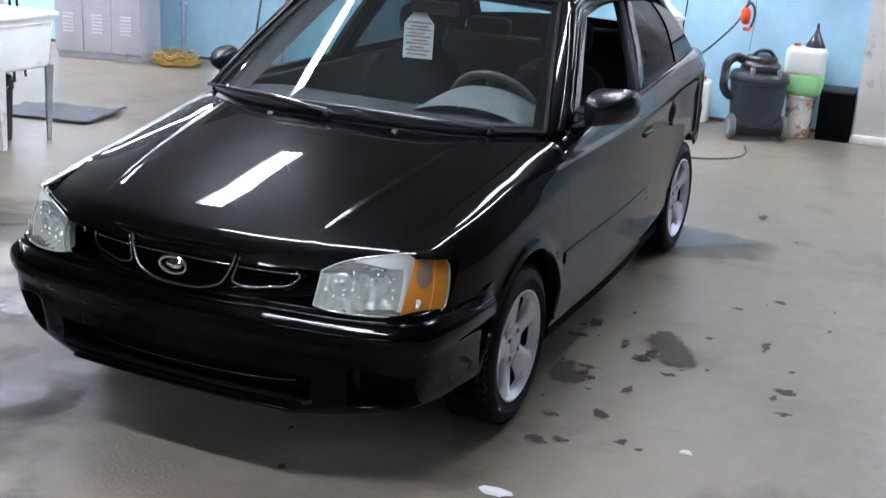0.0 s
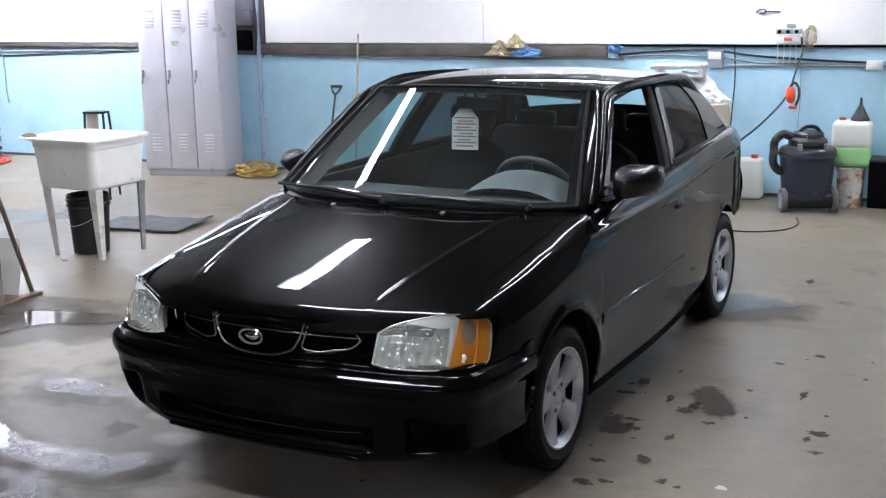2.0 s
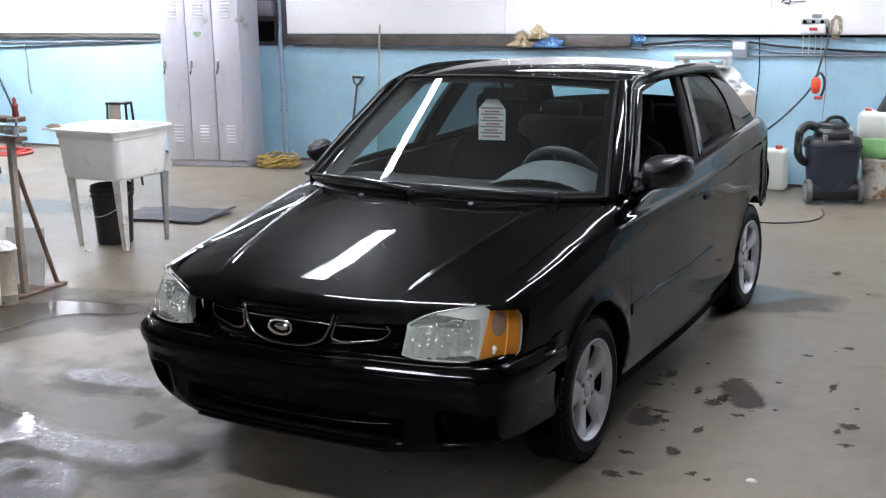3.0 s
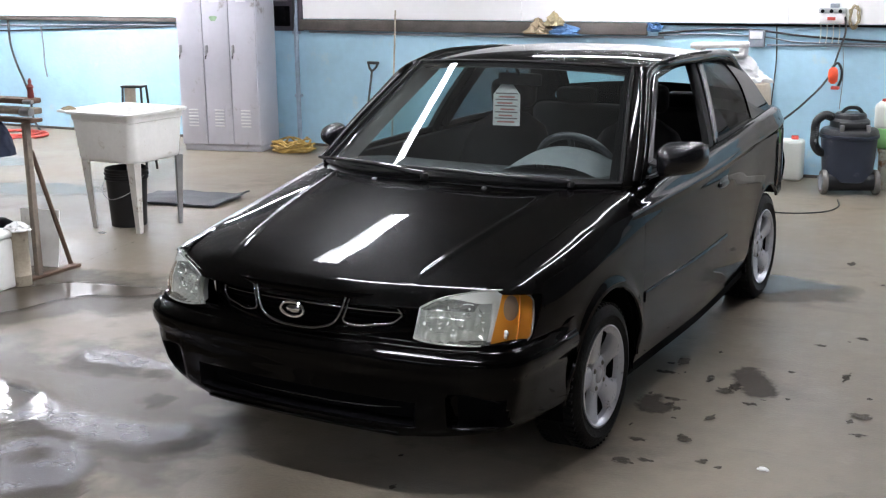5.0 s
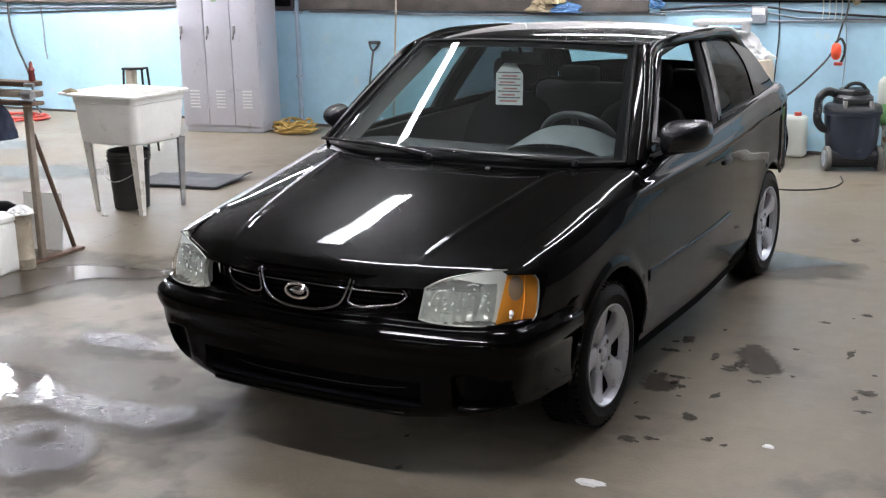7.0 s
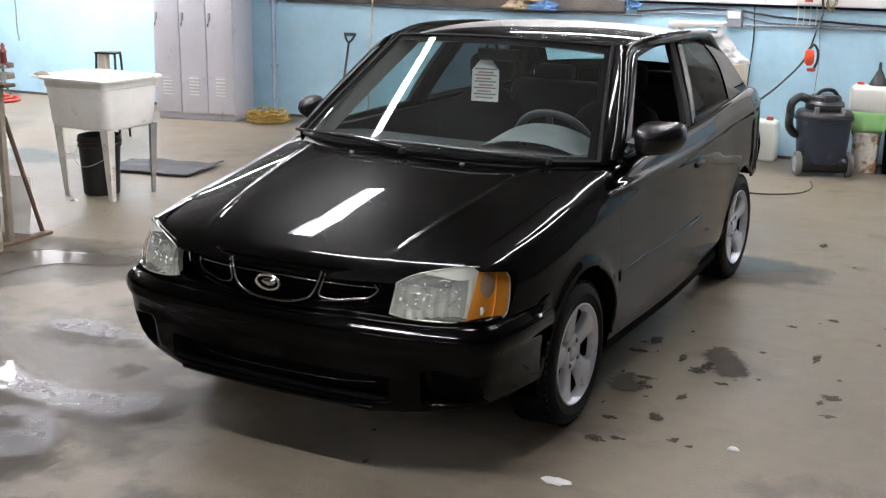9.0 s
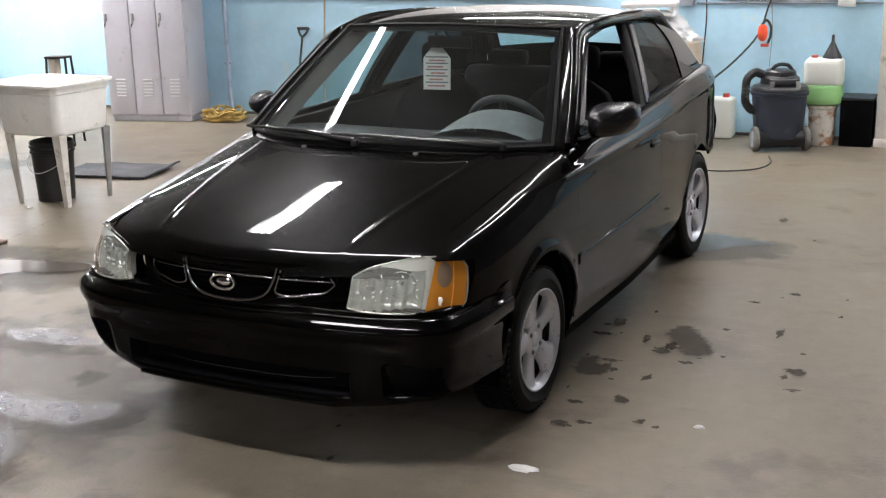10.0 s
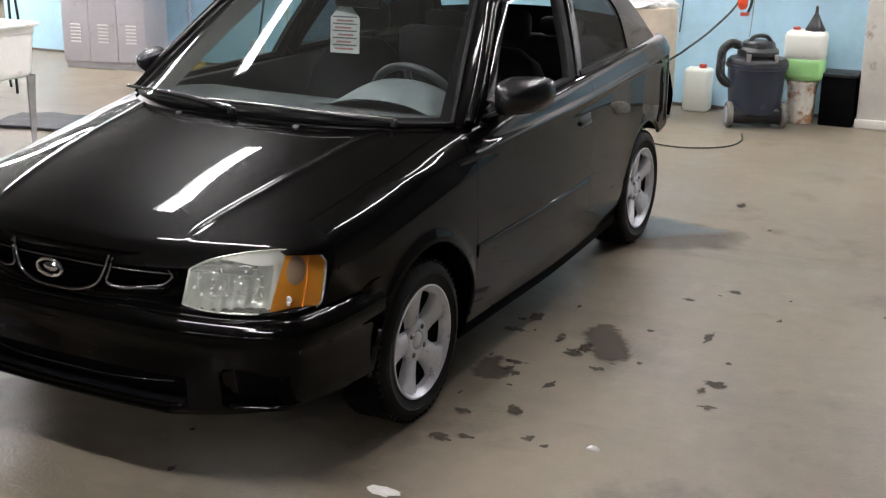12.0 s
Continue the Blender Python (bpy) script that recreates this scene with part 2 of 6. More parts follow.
def patch_mat(name, base, rough, coat, edge, ragged=1.0, dense=0.85):
    """A stain or film of water with a soft, ragged rim."""
    m = mat(name, base, rough, 0, 0.3, 6, coat=coat)
    n, l = m.node_tree.nodes, m.node_tree.links
    at_ = n.new("ShaderNodeAttribute")
    at_.attribute_name = "inside"
    tc = n.new("ShaderNodeTexCoord")
    ns = n.new("ShaderNodeTexNoise")
    ns.inputs["Scale"].default_value, ns.inputs["Detail"].default_value = edge, 6
    l.new(tc.outputs["Object"], ns.inputs["Vector"])
    ma = n.new("ShaderNodeMath")
    ma.operation, ma.inputs[1].default_value = "MULTIPLY_ADD", 1.25
    nz = n.new("ShaderNodeMapRange")
    nz.inputs[1].default_value, nz.inputs[2].default_value = 0.28, 0.72
    nz.inputs[3].default_value, nz.inputs[4].default_value = -0.35 * ragged, 1.0 * ragged
    l.new(ns.outputs["Fac"], nz.inputs[0])
    l.new(at_.outputs["Fac"], ma.inputs[0])
    l.new(nz.outputs[0], ma.inputs[2])
    mr = n.new("ShaderNodeMapRange")
    mr.inputs[1].default_value, mr.inputs[2].default_value = 0.38, 1.12
    mr.inputs[4].default_value = dense
    l.new(ma.outputs[0], mr.inputs[0])
    l.new(mr.outputs[0], n["Principled BSDF"].inputs["Alpha"])
    return m


M_STAIN = patch_mat("dark_oil_stain", (0.052, 0.042, 0.032), 0.6, 0.0, 42, 1.35, 0.7)
M_DRIED = patch_mat("dried_brown_spill", (0.082, 0.068, 0.056), 0.6, 0.0, 30, 0.5, 0.72)
M_DAMP = patch_mat("damp_concrete", (0.11, 0.095, 0.078), 0.35, 0.0, 4, 1.0, 0.45)
M_BROWN = patch_mat("brown_damp_edge", (0.06, 0.047, 0.034), 0.45, 0.0, 9, 0.9, 0.35)
for m_ in (M_STAIN, M_DRIED, M_DAMP, M_BROWN):
    m_.node_tree.nodes["Principled BSDF"].inputs["Specular IOR Level"].default_value = 0.15
M_POOL = patch_mat("standing_water", (0.055, 0.041, 0.028), 0.35, 0.92, 9, 0.25, 0.97)
pn, pl = M_POOL.node_tree.nodes, M_POOL.node_tree.links
ripple, wave = pn.new("ShaderNodeTexNoise"), pn.new("ShaderNodeBump")
ripple.inputs["Scale"].default_value, ripple.inputs["Detail"].default_value = 9.0, 2
wave.inputs["Strength"].default_value, wave.inputs["Distance"].default_value = 0.22, 0.01
place = pn.new("ShaderNodeTexCoord")
pl.new(place.outputs["Object"], ripple.inputs["Vector"])
pl.new(ripple.outputs["Fac"], wave.inputs["Height"])
pl.new(wave.outputs[0], pn["Principled BSDF"].inputs["Coat Normal"])
# wet film whose lilac-white colour stands in for bright reflections
M_PALEFILM = patch_mat("pale_sheen_film", (0.40, 0.39, 0.42), 0.3, 0.3, 7, 0.6, 0.44)
for m_, r_ in ((M_POOL, 0.03), (M_PALEFILM, 0.25)):
    m_.node_tree.nodes["Principled BSDF"].inputs["Specular IOR Level"].default_value = 0.1
    m_.node_tree.nodes["Principled BSDF"].inputs["Coat Roughness"].default_value = r_
M_POOL.node_tree.nodes["Principled BSDF"].inputs["Coat IOR"].default_value = 1.33
M_BLUESTAIN = patch_mat("pale_blue_paint_on_floor", (0.30, 0.42, 0.48), 0.6, 0.0, 9, 0.6, 0.3)

# ---------------------------------------------------------------- mesh tools
def part(name, bm, material, parent=None, label="", smooth=40):
    """Links a bmesh as one mesh object under a thing or a part."""
    me = bpy.data.meshes.new(name)
    bmesh.ops.recalc_face_normals(bm, faces=bm.faces)
    bm.to_mesh(me)
    bm.free()
    me.materials.append(material)
    if smooth:
        me.polygons.foreach_set("use_smooth", [True] * len(me.polygons))
        me.set_sharp_from_angle(angle=radians(smooth))
    ob = new(name, me)
    ob.parent = parent
    return tagged(ob, label) if label else ob


def thing(name, label, category, m=None, group="", kind=""):
    """An empty at the base of a thing, which carries its parts."""
    ob = new(name)
    ob.empty_display_size = 0.1
    ob.matrix_basis = m if m is not None else Matrix()
    return tagged(ob, label, category, group, kind)


def shell(ob, t, offset=-1.0):
    s = ob.modifiers.new("thickness", "SOLIDIFY")
    s.thickness, s.offset = t, offset
    ob.modifiers.new("edges", "EDGE_SPLIT").split_angle = radians(42)
    return ob


def B():
    return bmesh.new()


def box(bm, x0, x1, y0, y1, z0, z1, bev=0.0, m=None, seg=2):
    r = bmesh.ops.create_cube(bm, size=1.0)
    vs = r["verts"]
    for v in vs:
        v.co = Vector(((x0 + x1) / 2 + v.co.x * (x1 - x0), (y0 + y1) / 2 + v.co.y * (y1 - y0), (z0 + z1) / 2 + v.co.z * (z1 - z0)))
    if m is not None:
        bmesh.ops.transform(bm, matrix=m, verts=vs)
    if bev:
        es = list({e for v in vs for e in v.link_edges})
        bmesh.ops.bevel(bm, geom=es, offset=bev, segments=seg, affect="EDGES", profile=0.5)
    return bm


def grid(bm, rows, close_v=False, close_u=False):
    """Quads over rows of points."""
    vs = [[bm.verts.new(p) for p in r] for r in rows]
    nr, nc = len(vs), len(vs[0])
    for i in range(nr if close_u else nr - 1):
        for j in range(nc if close_v else nc - 1):
            q = [vs[i][j], vs[i][(j + 1) % nc], vs[(i + 1) % nr][(j + 1) % nc], vs[(i + 1) % nr][j]]
            try:
                bm.faces.new(q)
            except ValueError:
                pass
    return vs


def lathe(bm, profile, n=32, m=None, cap=True):
    """A turned body round z from (radius, height) pairs."""
    rows = [[Vector((r * math.cos(2 * math.pi * k / n), r * math.sin(2 * math.pi * k / n), z)) for k in range(n)] for r, z in profile]
    if m is not None:
        rows = [[m @ p for p in r] for r in rows]
    vs = grid(bm, rows, close_v=True)
    if cap:
        for r in (vs[0], vs[-1]):
            try:
                bm.faces.new(r)
            except ValueError:
                pass
    return bm


def tube(bm, pts, r, n=8, cap=True):
    """A round bar along a line of points; r may be a list."""
    pts = [Vector(p) for p in pts]
    rows, side = [], None
    for i, p in enumerate(pts):
        d = (pts[min(i + 1, len(pts) - 1)] - pts[max(i - 1, 0)]).normalized()
        if side is None:
            side = d.orthogonal().normalized()
        side = (side - d * side.dot(d)).normalized()
        up = d.cross(side)
        rad = r[i] if isinstance(r, (list, tuple)) else r
        rows.append([p + (side * math.cos(2 * math.pi * k / n) + up * math.sin(2 * math.pi * k / n)) * rad for k in range(n)])
    vs = grid(bm, rows, close_v=True)
    if cap:
        for q in (vs[0], vs[-1]):
            bm.faces.new(q)
    return bm


def curve(pts, n):
    """n points of a smooth line through the given ones."""
    p = np.array([tuple(q) for q in pts], float)
    d = np.r_[0, np.cumsum(np.maximum(np.linalg.norm(np.diff(p, axis=0), axis=1), 1e-6))]
    s = np.gradient(p, d, axis=0)
    out = []
    for t in np.linspace(0, d[-1], n):
        i = min(max(int(np.searchsorted(d, t, side="right")) - 1, 0), len(d) - 2)
        h = d[i + 1] - d[i]
        u = (t - d[i]) / h
        out.append((2 * u**3 - 3 * u**2 + 1) * p[i] + (u**3 - 2 * u**2 + u) * h * s[i] + (-2 * u**3 + 3 * u**2) * p[i + 1] + (u**3 - u**2) * h * s[i + 1])
    return [Vector(q) for q in out]


class Line:
    """A smooth function through a few knots."""

    def __init__(self, *knots):
        self.x, self.y = np.array([k[0] for k in knots], float), np.array([k[1] for k in knots], float)
        self.s = np.gradient(self.y, self.x)

    def __call__(self, t):
        x, y, s = self.x, self.y, self.s
        t = min(max(t, x[0]), x[-1])
        i = min(max(int(np.searchsorted(x, t, side="right")) - 1, 0), len(x) - 2)
        h = x[i + 1] - x[i]
        u = (t - x[i]) / h
        return float((2 * u**3 - 3 * u**2 + 1) * y[i] + (u**3 - 2 * u**2 + u) * h * s[i] + (-2 * u**3 + 3 * u**2) * y[i + 1] + (u**3 - u**2) * h * s[i + 1])


def lerp(a, b, t):
    return a + (b - a) * t

# ---------------------------------------------------------------- the hall
XL, XR, YB, YF = -11.0, 5.2, 6.3, -8.0


def placed(ob):
    ob.matrix_basis = ROOM @ ob.matrix_basis
    return ob


def setting(name, bm, material, label, category, smooth=0):
    return placed(tagged(part(name, bm, material, None, "", smooth), label, category, kind="structure"))


setting("floor", box(B(), XL - 0.2, XR + 0.2, YF - 0.2, YB + 0.2, -0.15, 0.0), M_FLOOR, "worn grey concrete floor, wet and stained in places", "floor")
setting("ceiling", box(B(), XL - 0.2, XR + 0.2, YF - 0.2, YB + 0.2, CEIL, CEIL + 0.15), M_CEIL, "dark plain ceiling deck of the hall", "ceiling")
b = box(B(), XL, XR, YB, YB + 0.2, 0, CEIL)
setting("wall_north", b, M_BLUE, "pale blue painted concrete wall behind the car", "wall")
# these three walls are out of view; darkened to keep car reflections low
setting("wall_west", box(B(), XL - 0.2, XL, YF, YB, 0, CEIL), M_DIM, "unseen side wall of the hall, set dark grey for the reflections", "wall")
setting("wall_east", box(B(), XR, XR + 0.2, YF, YB, 0, CEIL), M_DIM, "unseen right side wall of the hall, set dark grey for the reflections", "wall")
setting("wall_south", box(B(), XL, XR, YF - 0.2, YF, 0, CEIL), M_DIM, "unseen wall behind the camera, set dark grey for the reflections", "wall")


setting("baseboard", box(B(), XL, XR - 0.01, YB - 0.014, YB - 0.002, 0.002, 0.028, 0.003), M_TIMBER, "dirty dark joint strip where the wall meets the floor", "baseboard")


def cladding():
    """The white boards that stand proud of the blue wall above the ledge."""
    root = thing("wall_cladding", "white boards cladding the wall above the timber ledge", "wall cladding", ROOM @ pose(0, YB, 0), kind="structure")
    xs = [XL, -8.6, -6.15, -5.05]
    for a, c in zip(xs, xs[1:]):
        part("board", box(B(), a + 0.002, c - 0.002, -0.035, -0.002, 1.295, 2.2, 0.004), M_WHITE, root, smooth=0)
    xs = [-4.66, -2.25, 0.17, 2.6, XR - 0.01]
    for a, c in zip(xs, xs[1:]):
        part("board", box(B(), a + 0.002, c - 0.002, -0.035, -0.002, 1.295, 2.2, 0.004), M_WHITE, root, smooth=0)
    # added above the view: dark bands that the car's roof mirrors
    part("dark_band", box(B(), XL, XR - 0.01, -0.06, -0.002, 2.205, 2.5, 0.004), M_DIM, root, "unseen dark band above the boards, added for the car's reflections", 0)
    part("dark_upper_band", box(B(), XL, XR - 0.01, -0.035, -0.002, 2.505, CEIL - 0.004, 0.004), M_DIM, root, smooth=0)
    return root


cladding()


def ledge():
    root = thing("wall_ledge", "dark weathered timber ledge under the white boards", "ledge", ROOM @ pose(0, YB, 0), kind="structure")
    part("beam", box(B(), XL + 0.01, -5.75, -0.05, -0.002, 1.245, 1.288, 0.004), M_TIMBER, root)
    part("beam", box(B(), -4.7, -1.05, -0.045, -0.002, 1.18, 1.288, 0.005), M_TIMBER, root)
    part("gap", box(B(), -1.04, XR - 0.01, -0.03, -0.002, 1.272, 1.29, 0.002), M_DARK, root)
    return root


ledge()

# ceiling lamps, all out of view: long fittings with a white tray and two tubes, hung on rods
def ceiling_light(length, tubes=M_TUBE, at_x=(-0.032, 0.032)):
    root = thing("ceiling_light", "unseen white fluorescent fitting with bare tubes hung from the ceiling", "ceiling light", group="ceiling lights")
    b = B()
    grid(b, [[Vector((x, y, z)) for x, z in ((at_x[0] - 0.065, 0.0), (at_x[0] - 0.015, 0.05), (at_x[-1] + 0.015, 0.05), (at_x[-1] + 0.065, 0.0))] for y in (-length / 2, length / 2)])
    shell(part("tray", b, M_FIXTURE, root), 0.004)
    for x in at_x:
        t = B()
        tube(t, [(x, -length / 2 + 0.03, 0.02), (x, length / 2 - 0.03, 0.02)], 0.019, 10)
        part("tube", t, tubes, root)
    for y in (-length * 0.35, length * 0.35):
        t = B()
        tube(t, [(0, y, 0.06), (0, y, CEIL - LAMP_Z + 0.01)], 0.006, 6)
        part("rod", t, M_METAL, root)
    return root


LAMP_Z = 3.38
WALL_LAMPS = [(-5.9, 5.4), (-0.72, 5.55), (3.2, 5.5)]
ceiling_light(1.66, M_TUBE, (-0.06, 0.0, 0.06)).matrix_basis = ROOM @ pose(-2.11, 2.08, LAMP_Z)
# fill lights added to brighten the tub, the locker and the left wall
first = ceiling_light(2.4)
first.matrix_basis = ROOM @ pose(-6.8, 1.6, LAMP_Z)
copy_thing(first, ROOM @ pose(-9.7, 5.2, LAMP_Z, 0, 0, 90))
# added lamp that draws the highlight along the bonnet's front edge
lip_lamp = ceiling_light(2.4, M_TUBE, (-0.05, 0.05))
lip_lamp.matrix_basis = ROOM @ pose(-0.55, 0.30, LAMP_Z, 0, 0, 90)
# added in front of the car for the bumper's highlight lines
front_lamp = ceiling_light(2.7, M_TUBE, (-0.03, 0.03))
front_lamp.matrix_basis = ROOM @ pose(0.02, -2.0, LAMP_Z, 0, 0, 90)
# weaker lamp added for streaks on the roof rail and pillar
side_lamp = ceiling_light(2.4, M_WEAKTUBE)
side_lamp.matrix_basis = ROOM @ pose(0.75, 3.3, LAMP_Z)
wing_lamp = ceiling_light(1.2, M_TUBE, (-0.04, 0.04))
wing_lamp.matrix_basis = ROOM @ pose(1.54, 2.0, LAMP_Z)
LAMP_Z = 2.62
# low fittings added near the far wall to light it
low_lamp = ceiling_light(2.4)
low_lamp.matrix_basis = ROOM @ pose(*WALL_LAMPS[0], LAMP_Z, 0, 0, 90)
for lx, ly in WALL_LAMPS[1:]:
    copy_thing(low_lamp, ROOM @ pose(lx, ly, LAMP_Z, 0, 0, 90))
# two more fill lights, added behind the camera
for lx in (-1.2, 2.2):
    copy_thing(low_lamp, ROOM @ pose(lx, -6.6, LAMP_Z, 0, 0, 90))
broad = ceiling_light(2.4, M_TUBE, (-0.36, -0.12, 0.12, 0.36))
broad.matrix_basis = ROOM @ pose(-7.35, 4.5, LAMP_Z, 0, 0, 90)

# ---------------------------------------------------------------- the car: x to its left side, y to its tail, front axle at y = 0
WB, AX_Z, ARCH = 2.42, 0.283, 0.34
top_x = Line((-0.74, 0.648), (-0.62, 0.662), (-0.45, 0.678), (-0.25, 0.69), (0.0, 0.702), (0.3, 0.715), (0.6, 0.762), (1.2, 0.774), (1.8, 0.747), (2.2, 0.722), (2.6, 0.688), (2.9, 0.635), (3.25, 0.50))
top_z = Line((-0.74, 0.742), (-0.62, 0.766), (-0.45, 0.797), (-0.25, 0.831), (0.0, 0.874), (0.3, 0.924), (0.6, 0.948), (1.2, 0.968), (1.8, 0.985), (2.3, 1.0), (2.7, 1.005), (3.0, 0.99), (3.25, 0.94))
half_w = Line((-0.74, 0.70), (-0.62, 0.772), (-0.45, 0.808), (-0.25, 0.826), (0.0, 0.832), (0.6, 0.834), (1.2, 0.832), (1.8, 0.80), (2.1, 0.778), (2.4, 0.766), (2.7, 0.745), (2.95, 0.70), (3.25, 0.57))


def flank(y, n=15):
    """The body's side at y: points from the sill up to the bonnet seam or the window line."""
    w, tx, tz = half_w(y), top_x(y), top_z(y)
    start = 2.8 * (0.952 + 0.148 * (y - 0.08) - 0.107 * (y - 0.08) ** 2 - tz) / tx if y < 0.35 else 0.15
    wide, drop = w - tx, min(0.115, tz - 0.685)
    roll = [(f, min(start, 0.3) * wide * f + (drop - min(start, 0.3) * wide) * f**4.5) for f in (1.0, 0.96, 0.88, 0.75, 0.55, 0.3, 0.0)]
    pts = [(w - 0.05, 0.19), (w - 0.012, 0.30), (w, 0.45), (w + 0.001, 0.58)] + [(w - 0.001, lerp(0.58, tz - drop, 0.6))]
    pts += [(lerp(tx, w, f) - 0.004 * f, tz - d) for f, d in roll]
    line = curve([(x, 0, z) for x, z in pts], 150)
    for p in line:
        p.x += 0.008 * max(0.0, min(1.0, (y + 0.15) / 0.4)) * math.exp(-(((p.z - 0.848 - 0.024 * y) / 0.016) ** 2))
        for c, flare in ((0.0, 0.011), (WB, 0.003)):
            gap = math.hypot(y - c, max(p.z - AX_Z, 0.0)) - ARCH
            p.x += flare * math.exp(-((gap / 0.035) ** 2)) * min(1.0, max(0.0, (p.z - 0.30) / 0.15))
    return line


def flank_strip(y, z_low, n, z_high=9.0):
    """n points of the side at y from the height z_low up."""
    p = [q for q in flank(y)]
    zs = [q.z for q in p]
    lo = 0.0
    for i in range(len(p) - 1):
        if zs[i] <= z_low <= zs[i + 1]:
            lo = i + (z_low - zs[i]) / max(zs[i + 1] - zs[i], 1e-6)
            break
    hi = len(p) - 1.0
    for i in range(len(p) - 1):
        if zs[i] <= z_high <= zs[i + 1]:
            hi = i + (z_high - zs[i]) / max(zs[i + 1] - zs[i], 1e-6)
            break
    out = []
    fixed = 0.60 * (len(p) - 1)
    for k in range(n):
        f = lerp(lo, hi, k / (n - 1))
        if n > 40:
            f = lerp(lo, fixed, k / 20) if k < 20 else lerp(fixed, hi, (k - 20) / (n - 21))
        i = min(int(f), len(p) - 2)
        q = p[i].lerp(p[i + 1], f - i)
        out.append(Vector((q.x, y, q.z)))
    return out


def arch_low(y, sill):
    """The lower edge of the side at y: the sill, or the wheel arch."""
    for c in (0.0, WB):
        if abs(y - c) < ARCH:
            return max(sill, AX_Z + math.sqrt(ARCH**2 - (y - c) ** 2))
    return sill


def spread(a, c, n, marks=()):
    """Stations from a to c, closer together at the wheel arch's ends."""
    ys = set(np.linspace(a, c, n).round(4))
    for k in (0.0, WB):
        for t in np.linspace(0, math.pi, 33):
            y = k + ARCH * math.cos(t)
            if a <= y <= c:
                ys.add(round(y, 4))
    out = [a]
    for y in sorted(ys):
        if y - out[-1] > 0.008 and c - y > 0.008:
            out.append(y)
    return out + [c]


def side_panel(name, y0, y1, sill, root, flip, material=M_PAINT, low=None, label=""):
    b = B()
    rows = [flank_strip(y, (low(y) if low else arch_low(y, sill)), 64) for y in spread(y0, y1, 26)]
    if flip:
        rows = [[Vector((-p.x, p.y, p.z)) for p in r] for r in rows]
    grid(b, rows)
    return shell(part(name, b, material, root, label, 50), 0.006)


def mirror_x(rows):
    return [[Vector((-p.x, p.y, p.z)) for p in r] for r in rows]


car = thing("car", "glossy black three-door hatchback car parked on the concrete", "car")

# --- bonnet
hood_c = lambda y: 0.952 + 0.148 * (y - 0.08) - 0.107 * (y - 0.08) ** 2


def hood_point(u, v):
    a = abs(u)
    yf, yr = -0.83 + 0.10 * a**2.6, 0.075 + 0.275 * a**2.8
    y = lerp(yf, yr, v)
    x = u * (top_x(lerp(-0.73, 0.35, v)) - 0.003)
    zc = hood_c(y)
    z = lerp(zc, top_z(y), a**2.35)
    z += 0.0052 * math.exp(-(((a - 0.573 - 0.172 * v**0.8) / 0.022) ** 2)) * max(0, min(1, (v - 0.09) * 9))
    z -= 3.0 * max(0.105 - v, 0.0) ** 2 + 0.13 * max(0.32 - v, 0.0) ** 2
    return Vector((x, y, z))


b = B()
grid(b, [[hood_point(u, v) for u in np.linspace(-1, 1, 161)] for v in np.r_[np.linspace(0, 0.14, 19), np.linspace(0.17, 1, 34)]])
hood = shell(part("bonnet", b, M_PAINT, car, "glossy black bonnet with two long creases", 60), 0.012)
for x in (-0.26, 0.26):
    b = B()
    hp = hood_point(x / 0.7, 0.975)
    box(b, x - 0.009, x + 0.009, hp.y - 0.009, hp.y + 0.009, hp.z - 0.004, hp.z + 0.007, 0.003)
    part("washer_nozzle", b, M_METAL, hood)

